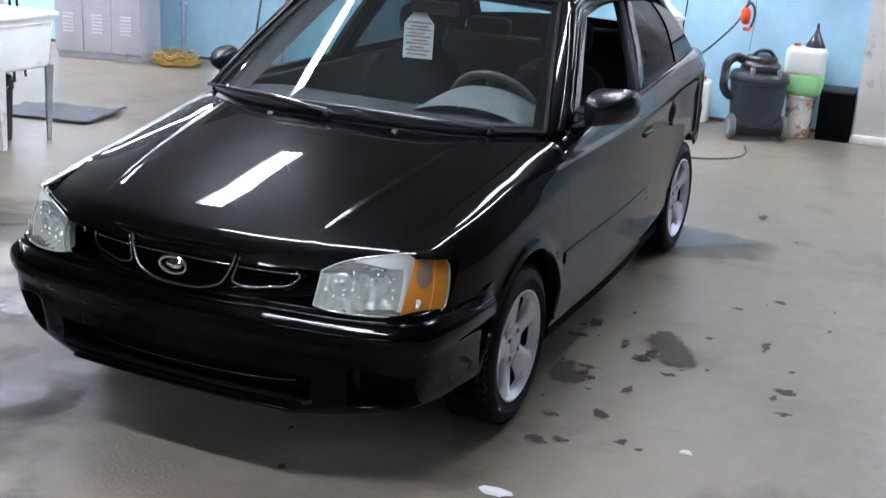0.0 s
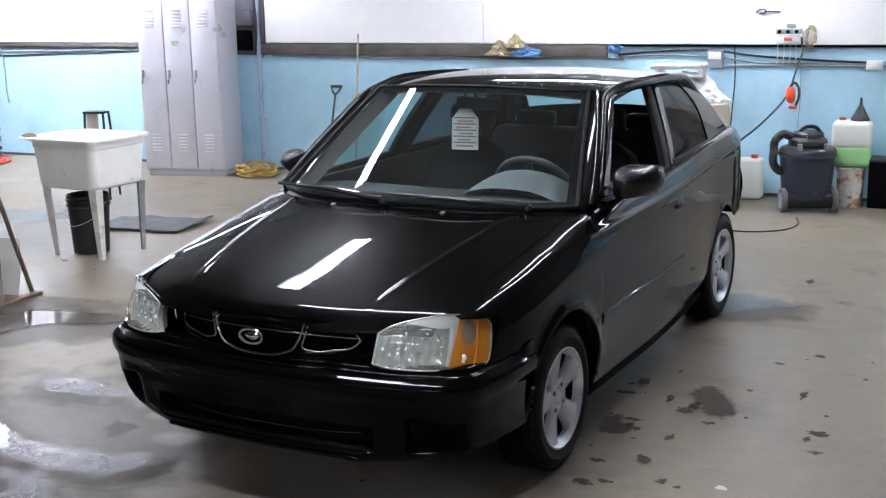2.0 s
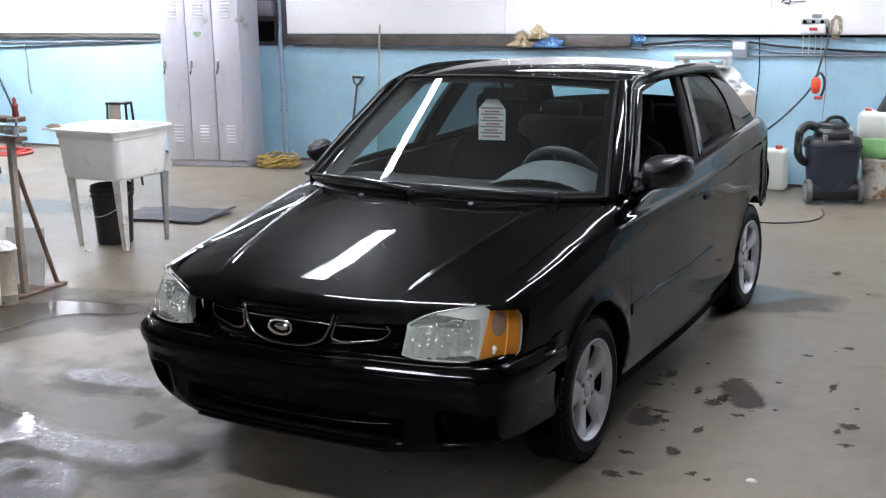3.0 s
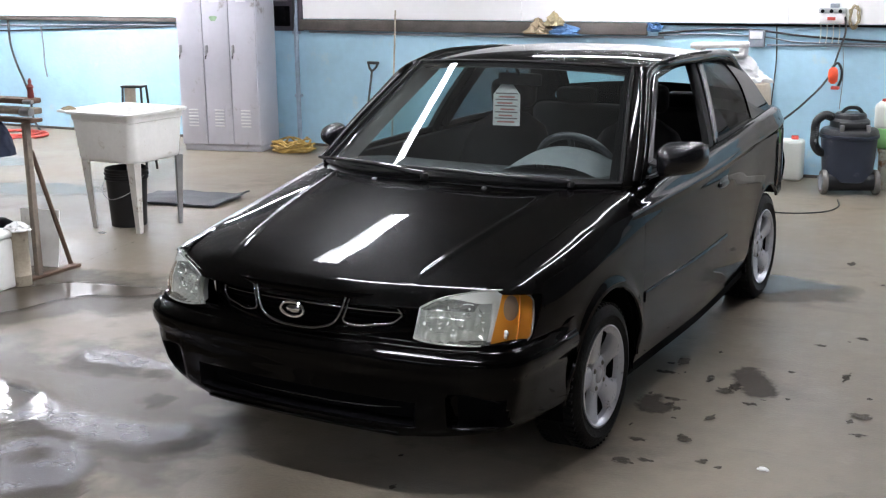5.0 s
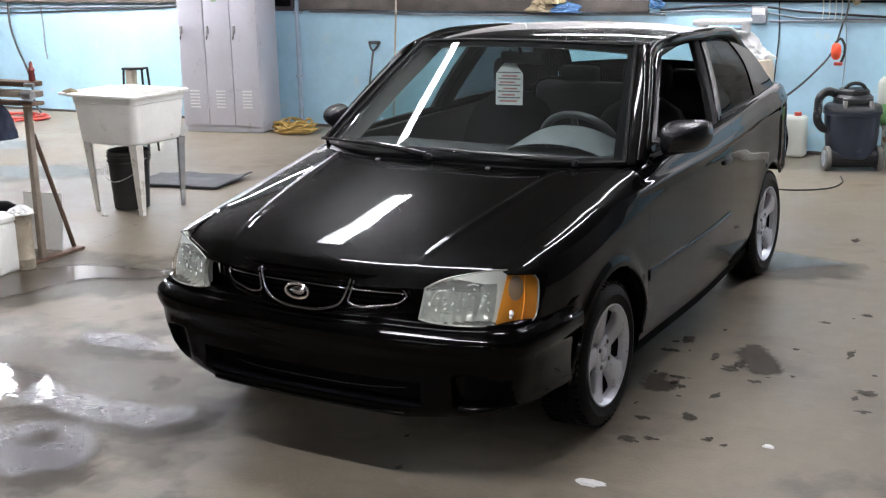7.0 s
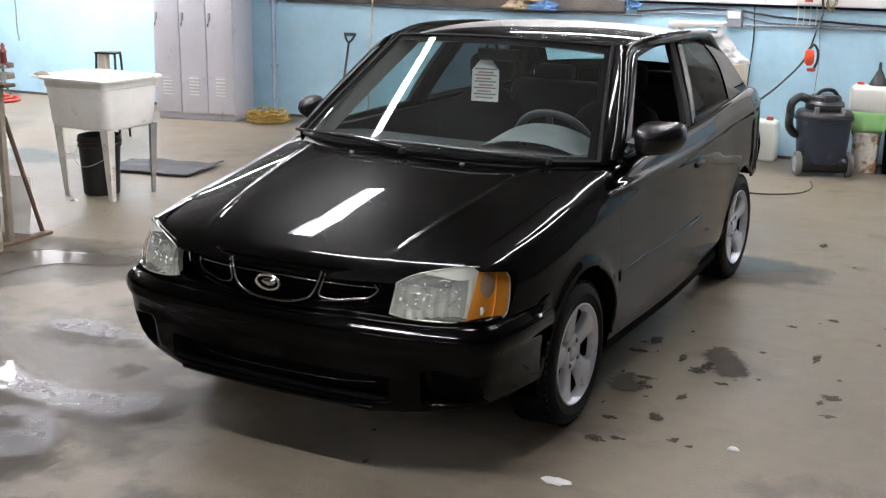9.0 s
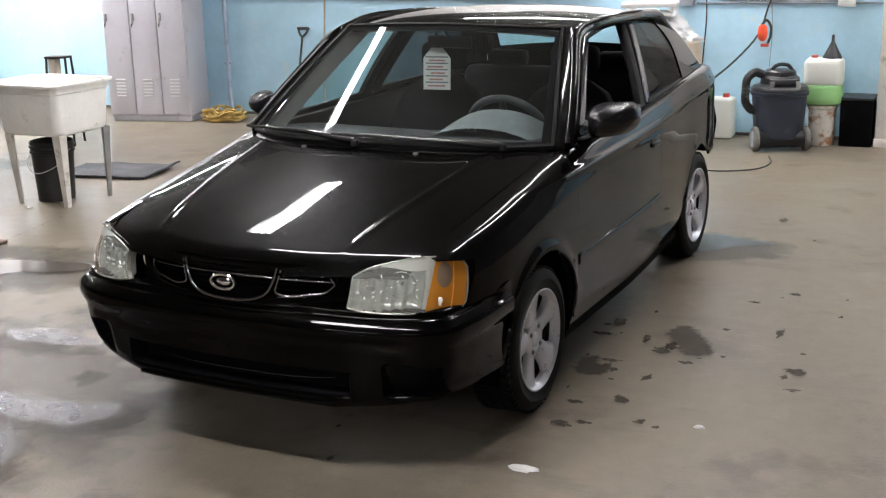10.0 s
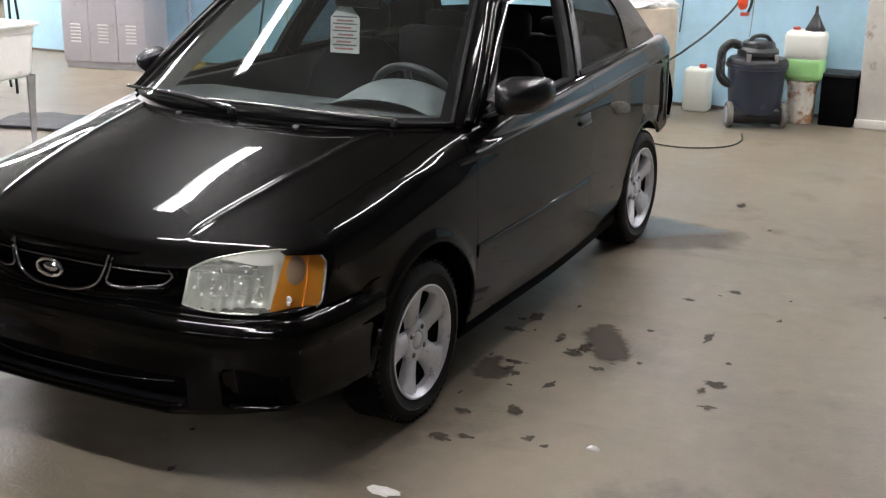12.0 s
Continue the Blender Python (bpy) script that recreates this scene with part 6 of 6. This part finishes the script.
# ---------------------------------------------------------------- at the left
def work_stand():
    root = thing("work_stand", "rusty steel stand with clamps on a flat foot bar", "work stand", at(-3.13, 0.97, 0, 0))
    b = B()
    box(b, -0.018, 0.018, -0.02, 0.02, 0.012, 0.95, 0.004)
    part("post", b, M_WOODPOST, root, "weathered grey-brown post")
    b = B()
    tube(b, [(-0.03, 0.30, 0.012), (-0.035, 0.06, 0.76)], 0.014, 8)
    part("brace", b, M_RUST, root)
    b = B()
    box(b, -0.03, 0.03, -0.15, 0.325, 0.0, 0.02, 0.004)
    part("foot_bar", b, M_RUST, root)
    for z, t, x0, mt in ((0.955, 0.022, -0.55, M_RUST), (1.01, 0.035, -0.5, M_WOODPOST), (1.07, 0.03, -0.6, M_RUST)):
        b = B()
        box(b, x0, 0.09, -0.05, 0.05, z - t / 2, z + t / 2, 0.006)
        part("clamp_bar", b, mt, root)
    b = B()
    tube(b, [(0.05, -0.052, 1.07), (0.12, -0.052, 1.07)], 0.012, 8)
    tube(b, [(0.03, -0.052, 1.01), (0.105, -0.052, 1.01)], 0.026, 10)
    part("clamp_screw", b, M_METAL, root)
    b = B()
    lathe(b, [(0.016, 1.085), (0.02, 1.09), (0.016, 1.14), (0.022, 1.15), (0.01, 1.17), (0.012, 1.185), (0.004, 1.20)], 12, Matrix.Translation((0.06, 0, 0)))
    part("nozzle", b, M_DULLRED, root, "dull red nozzle")
    bag = heap("work_bag", "dark blue bag hanging from the stand", "bag", at(-3.40, 0.99, 0.73), M_DARKBLUE, (0.11, 0.09, 0.22), 21.0, 0.5)
    can = thing("metal_can", "tall dull metal can with dark bands by the stand", "can", at(-3.10, 0.80))
    b = B()
    lathe(b, [(0.055, 0.0), (0.06, 0.005), (0.06, 0.06), (0.063, 0.065), (0.06, 0.07), (0.06, 0.33), (0.063, 0.335), (0.063, 0.345), (0.055, 0.348), (0.05, 0.33), (0.01, 0.32)], 28)
    part("body", b, M_TAN, can, "", 35)
    rim = heap("paper_towel", "white crumpled paper stuffed in the can", "paper", at(-3.10, 0.80, 0.33), M_PAPER, (0.075, 0.07, 0.05), 31.0, 1.0)
    sheet = thing("white_sheet", "white plastic sheet leaning behind the stand", "sheet", at(-3.34, 1.20, 0, -8))
    b = B()
    rows = [[Vector((x + 0.02 * math.sin(6 * z), 0.04 * math.sin(9 * x) + 0.08 * z, z)) for x in np.linspace(-0.16, 0.12, 12)] for z in np.linspace(0.0, 0.36, 10)]
    grid(b, rows)
    shell(part("sheet", b, M_POLY, sheet), 0.006)
    wb = thing("white_box", "white plastic box standing on the wet floor", "box", at(-3.25, 0.62, 0, 4))
    b = B()
    box(b, -0.17, 0.17, -0.16, 0.16, 0.0, 0.30, 0.02, None, 3)
    part("body", b, M_POLY, wb)
    b = B()
    box(b, -0.175, 0.175, -0.165, 0.165, 0.30, 0.34, 0.012, None, 3)
    part("lid", b, M_POLY, wb)
    ball = thing("air_tank", "small round black tank standing on the concrete", "tank", at(-3.95, 1.45))
    b = B()
    lathe(b, [(0.02, 0.0), (0.08, 0.01), (0.115, 0.06), (0.12, 0.11), (0.10, 0.17), (0.05, 0.205), (0.01, 0.21)], 24)
    part("body", b, M_DARK, ball, "", 60)


M_DULLRED = mat("dull_red_enamel", (0.2, 0.035, 0.03), 0.5, 0, 0.3, 12)
M_WOODPOST = mat("weathered_post", (0.23, 0.19, 0.15), 0.75, 0, 0.35, 8, bump=0.4, bscale=60)
M_DARKBLUE = mat("dark_blue_bag_cloth", (0.03, 0.04, 0.075), 0.8, 0, 0.3, 12, bump=0.4, bscale=50)
work_stand()
cable("hanging_cable", "black cable hanging from the ledge down the blue wall", [(-8.67, 6.2, 1.25), (-8.63, 6.17, 0.97), (-8.54, 6.15, 0.75), (-8.42, 6.13, 0.55), (-8.33, 6.1, 0.41), (-8.2, 6.0, 0.15), (-8.0, 5.9, 0.02)], 0.013, M_CABLE)
cable("hanging_cable", "thin grey cable hanging down the blue wall", [(-8.26, yb, 1.21), (-8.24, yb, 0.97), (-8.24, yb, 0.72), (-8.22, yb, 0.60)], 0.009, M_GREYCABLE)


def step_stool():
    root = thing("step_stool", "small folding stool with a black frame behind the tub", "stool", at(-5.2, 4.3, 0, 12))
    b = B()
    box(b, -0.11, 0.10, -0.06, 0.06, 0.765, 0.785, 0.006)
    part("top", b, M_BLACK, root)
    for x in (-0.09, 0.09):
        b = B()
        tube(b, [(x, -0.05, 0.77), (x + (0.05 if x > 0 else -0.01), -0.12, 0.0)], 0.011, 8)
        part("leg", b, M_BLACK, root)
        b = B()
        tube(b, [(x, 0.05, 0.77), (x, 0.16, 0.0)], 0.011, 8)
        part("leg", b, M_BLACK, root)
    b = B()
    box(b, -0.08, -0.01, -0.045, 0.045, 0.30, 0.762, 0.006)
    part("pouch", b, M_CARD, root, "beige pouch below the seat")


step_stool()


def wall_hook():
    root = thing("wall_hook", "small dark wire hook fixed on the white boards", "hook", at(0.34, YB - 0.037, 1.565))
    b = B()
    tube(b, curve([(-0.09, -0.004, -0.005), (-0.05, -0.012, 0.02), (-0.01, -0.012, 0.015), (-0.02, -0.012, -0.012), (-0.06, -0.01, -0.01)], 20), 0.006, 6)
    tube(b, [(-0.01, -0.01, 0.002), (0.11, -0.006, 0.0)], 0.005, 6)
    part("wire", b, M_CABLE, root)


wall_hook()

heap("wet_rag", "small brown rag lying on the rim of the tub", "rag", at(-4.0, 2.23, 0.842), M_CLOTH, (0.06, 0.035, 0.025), 21, 1.2, 12)

# ---------------------------------------------------------------- marks on the floor
floor = bpy.data.objects["floor"]


def blob(outline, z, seed, rough=0.25, n=4):
    """A thin irregular patch from a rough outline."""
    pts = [Vector((x, y, 0)) for x, y in outline]
    c = sum(pts, Vector()) / len(pts)
    ring = curve([*pts, pts[0]], len(pts) * n + 1)[:-1]
    b = B()
    inside = b.verts.layers.float.new("inside")
    rows = []
    for q, depth in ((1.12, 0.0), (0.9, 0.3), (0.6, 0.8), (0.25, 1.0)):
        row = []
        for p in ring:
            d = p - c
            f = 1 + rough * noise.noise(Vector((p.x * 9, p.y * 9, seed)))
            v = b.verts.new((c.x + d.x * f * q, c.y + d.y * f * q, z))
            v[inside] = depth
            row.append(v)
        rows.append(row)
    for r0, r1 in zip(rows, rows[1:]):
        for k in range(len(r0)):
            b.faces.new([r0[k], r0[(k + 1) % len(r0)], r1[(k + 1) % len(r0)], r1[k]])
    b.faces.new(rows[-1])
    return b


def spot(x, y, rx, ry, seed, z=0.004):
    rng = random.Random(seed)
    ring = [(x + rx * math.cos(a) * rng.uniform(0.55, 1.25), y + ry * math.sin(a) * rng.uniform(0.55, 1.25)) for a in np.linspace(0, 2 * math.pi, 11, endpoint=False)]
    return blob(ring, z, seed, 0.3)


SPOTS = [(0.93, 0.47, 0.020, 0.03), (0.97, 0.43, 0.018, 0.025), (1.09, 0.72, 0.042, 0.06), (1.12, 0.78, 0.03, 0.06), (1.00, 0.85, 0.016, 0.05), (0.83, 1.04, 0.03, 0.055),
         (1.12, 0.38, 0.022, 0.045), (0.95, -0.18, 0.05, 0.035), (1.02, -0.15, 0.03, 0.02), (0.93, 0.04, 0.03, 0.02), (1.09, 0.12, 0.04, 0.035), (1.21, -0.07, 0.02, 0.03), (1.54, 1.10, 0.014, 0.07)]
SPOTS2 = [(1.67, 0.66, 0.045, 0.03), (1.64, 0.57, 0.017, 0.03), (1.69, 0.44, 0.033, 0.016), (1.52, 1.74, 0.038, 0.025), (1.35, 1.55, 0.034, 0.02), (0.78, 0.99, 0.018, 0.02), (0.79, 0.86, 0.058, 0.02),
          (1.67, 0.88, 0.013, 0.02), (1.28, -0.10, 0.02, 0.014), (0.93, 0.53, 0.045, 0.022), (1.23, 0.61, 0.036, 0.022), (0.28, -0.76, 0.018, 0.02), (0.17, -0.50, 0.014, 0.016), (1.23, 3.29, 0.03, 0.05)]
for k, (x, y, rx, ry) in enumerate(SPOTS + SPOTS2):
    part("stain", spot(x, y, rx, ry, 50 + k), M_STAIN, floor, "", 0)
rng = random.Random(12)
for k in range(22):
    part("stain", spot(rng.uniform(0.8, 2.2), rng.uniform(-0.9, 3.0), rng.uniform(0.006, 0.02), rng.uniform(0.006, 0.025), 200 + k), M_STAIN, floor, "", 0)

def sheet_of_water(outline, z, soft, holes=()):
    """A fine flat mesh over an outline, with the depth inside it kept on the points."""
    def signed(px_, py_, ring):
        best, odd = 9.0, False
        for (ax, ay), (bx, by) in zip(ring, ring[1:] + ring[:1]):
            ex, ey = bx - ax, by - ay
            k = max(0.0, min(1.0, ((px_ - ax) * ex + (py_ - ay) * ey) / max(ex * ex + ey * ey, 1e-9)))
            best = min(best, math.hypot(px_ - ax - k * ex, py_ - ay - k * ey))
            if (ay > py_) != (by > py_) and px_ < ax + (py_ - ay) / (by - ay) * ex:
                odd = not odd
        return best if odd else -best
    ring = [(p.x, p.y) for p in curve([(x, y, 0) for x, y in [*outline, outline[0]]], len(outline) * 4 + 1)[:-1]]
    xs, ys = [p[0] for p in ring], [p[1] for p in ring]
    step = 0.022
    nx, ny = int((max(xs) - min(xs) + 2 * soft) / step) + 1, int((max(ys) - min(ys) + 2 * soft) / step) + 1
    b = B()
    inside = b.verts.layers.float.new("inside")
    rows = []
    for i in range(nx):
        row = []
        for k in range(ny):
            x, y = min(xs) - soft + i * step, min(ys) - soft + k * step
            d = signed(x, y, ring)
            for hole in holes:
                d = min(d, -signed(x, y, hole))
            v = b.verts.new((x, y, z))
            v[inside] = max(0.0, min(1.0, 0.5 + d / (2 * soft)))
            row.append(v)
        rows.append(row)
    for i in range(nx - 1):
        for k in range(ny - 1):
            q = [rows[i][k], rows[i + 1][k], rows[i + 1][k + 1], rows[i][k + 1]]
            if max(v[inside] for v in q) > 0.01:
                b.faces.new(q)
    bmesh.ops.delete(b, geom=[v for v in b.verts if not v.link_faces], context="VERTS")
    return b


PUDDLES = [(M_POOL, 0.05, [(-2.6, -0.60), (-2.21, -0.53), (-1.81, -0.53), (-1.66, -0.55), (-1.53, -0.60), (-1.43, -0.66), (-1.36, -0.75), (-1.40, -0.85), (-1.48, -0.96), (-1.66, -1.05), (-2.2, -1.15), (-2.6, -1.05)], ()),
           (M_PALEFILM, 0.045, [(-1.59, -0.62), (-1.42, -0.65), (-1.24, -0.68), (-1.06, -0.67), (-0.87, -0.65), (-0.75, -0.60), (-0.71, -0.72), (-0.75, -0.82), (-0.89, -0.86), (-1.11, -0.86), (-1.32, -0.84), (-1.45, -0.84)], ()),
           (M_PALEFILM, 0.06, [(-1.36, -1.26), (-1.33, -1.1), (-1.27, -1.0), (-1.19, -0.95), (-1.01, -0.96), (-0.87, -1.06), (-0.82, -1.20), (-0.86, -1.32), (-1.0, -1.39), (-1.2, -1.40)], ([(-1.19, -1.13), (-1.17, -1.04), (-1.08, -1.03), (-1.02, -1.09), (-1.06, -1.15), (-1.13, -1.17)],)),
           (M_PALEFILM, 0.03, [(-1.86, -0.03), (-1.77, 0.05), (-1.54, 0.03), (-1.37, -0.02), (-1.28, -0.06), (-1.42, -0.11), (-1.58, -0.12), (-1.75, -0.13)], ()),
           (M_POOL, 0.035, [(-3.5, 0.30), (-3.34, 0.55), (-3.2, 0.66), (-3.02, 0.78), (-2.9, 0.94), (-2.66, 1.02), (-2.43, 1.05), (-2.29, 1.08), (-2.2, 0.96), (-2.34, 0.84), (-2.56, 0.76), (-2.64, 0.64), (-2.67, 0.44), (-2.76, 0.25), (-2.95, 0.05), (-3.3, 0.0)], ()),
           (M_BLUESTAIN, 0.025, [(0.70, 2.45), (0.80, 2.80), (0.90, 2.84), (1.05, 2.76), (1.26, 2.69), (1.06, 2.56), (0.92, 2.40)], ())]
for k, (mt, soft, ring, holes) in enumerate(PUDDLES):
    o = part("puddle", sheet_of_water(ring, 0.003 + 0.0004 * k, soft, holes), mt, None, "", 0)
    text = {M_POOL: "clear shallow puddle of water on brown wet concrete", M_PALEFILM: "thin film of water on the concrete, its pale sheen painted in", M_BLUESTAIN: "wet pale blue patch on the concrete beside the tyre"}[mt]
    placed(tagged(o, text, "puddle", "puddles on the floor"))
    if mt is M_PALEFILM:
        cx, cy = sum(p[0] for p in ring) / len(ring), sum(p[1] for p in ring) / len(ring)
        wide = [(cx + (x - cx) * 1.06 + 0.02, cy + (y - cy) * 1.16 - 0.02) for x, y in ring]
        placed(part("damp_edge", sheet_of_water(wide, 0.0020 + 0.0001 * k, 0.05, ()), M_BROWN, None, "", 0)).parent = floor
BIG_STAINS = [[(1.12, 0.89), (1.14, 0.99), (1.18, 1.03), (1.26, 0.92), (1.31, 0.82), (1.34, 0.67), (1.25, 0.64), (1.18, 0.75)], [(0.82, 0.36), (0.84, 0.50), (0.89, 0.52), (0.91, 0.43), (0.97, 0.40), (0.95, 0.31), (0.87, 0.29)]]
for k, ring in enumerate(BIG_STAINS):
    placed(part("stain", sheet_of_water(ring, 0.0032, 0.02), M_DRIED, None, "", 0)).parent = floor
DAMP = [[(-2.3, 0.15), (-1.6, 0.25), (-1.1, -0.05), (-0.55, -0.35), (-0.38, -0.62), (-0.45, -1.0), (-0.75, -1.5), (-1.3, -1.5), (-2.2, -1.4), (-2.8, -0.6)],
        [(-3.9, 0.1), (-3.5, 1.2), (-2.5, 1.35), (-1.7, 1.15), (-1.6, 0.8), (-2.2, 0.55), (-2.5, 0.1)], [(0.5, 2.3), (0.8, 2.85), (1.25, 2.8), (1.4, 2.5), (1.0, 2.2)],
        [(-0.6, -1.5), (-0.1, -1.25), (0.5, -1.35), (0.7, -1.7), (0.1, -2.0), (-0.6, -1.9)], [(-2.4, 1.7), (-1.4, 2.2), (-1.1, 3.1), (-2.0, 3.2), (-2.7, 2.5)]]
for k, ring in enumerate(DAMP):
    part("damp_patch", blob(ring, 0.0014 + 0.0001 * k, 70 + k, 0.3, 5), M_DAMP, floor, "", 0)
for k, ring in enumerate(([(-6.2, 3.3), (-5.4, 3.6), (-4.7, 3.45), (-4.9, 3.05), (-5.8, 2.9)], [(-7.6, 4.2), (-6.6, 4.5), (-6.3, 4.2), (-7.2, 3.9)])):
    part("paint_patch", blob(ring, 0.002, 40 + k, 0.3, 5), M_BLUESTAIN, floor, "", 0)

BROWN = [(-0.66, -0.72, 0.07, 0.14), (-1.10, -0.36, 0.08, 0.10), (-1.06, -1.14, 0.07, 0.06)]
for k, (x, y, rx, ry) in enumerate(BROWN):
    placed(part("damp_edge", spot(x, y, rx, ry, 400 + k, 0.0022), M_BROWN, None, "", 0)).parent = floor
# scraps and a crack
for x, y, s in ((1.43, -0.043, 0.022), (0.944, -0.598, 0.05), (-3.66, 2.10, 0.03)):
    o = heap("paper_scrap", "small white scrap of paper lying on the floor", "paper scrap", at(x, y, 0.0), M_PAPER, (s, s * 0.5, 0.012), x * 7, 1.5, 8)
b = B()
rng = random.Random(2)
pts = [Vector((lerp(-3.14, -3.26, t), lerp(1.25, 1.98, t), 0.003)) for t in np.linspace(0, 1, 14)]
rows = [[p + Vector((rng.uniform(-0.01, 0.01) - 0.006, 0, 0)), p + Vector((rng.uniform(-0.01, 0.01) + 0.006, 0, 0))] for p in pts]
grid(b, rows)
part("crack", b, M_STAIN, floor, "", 0)
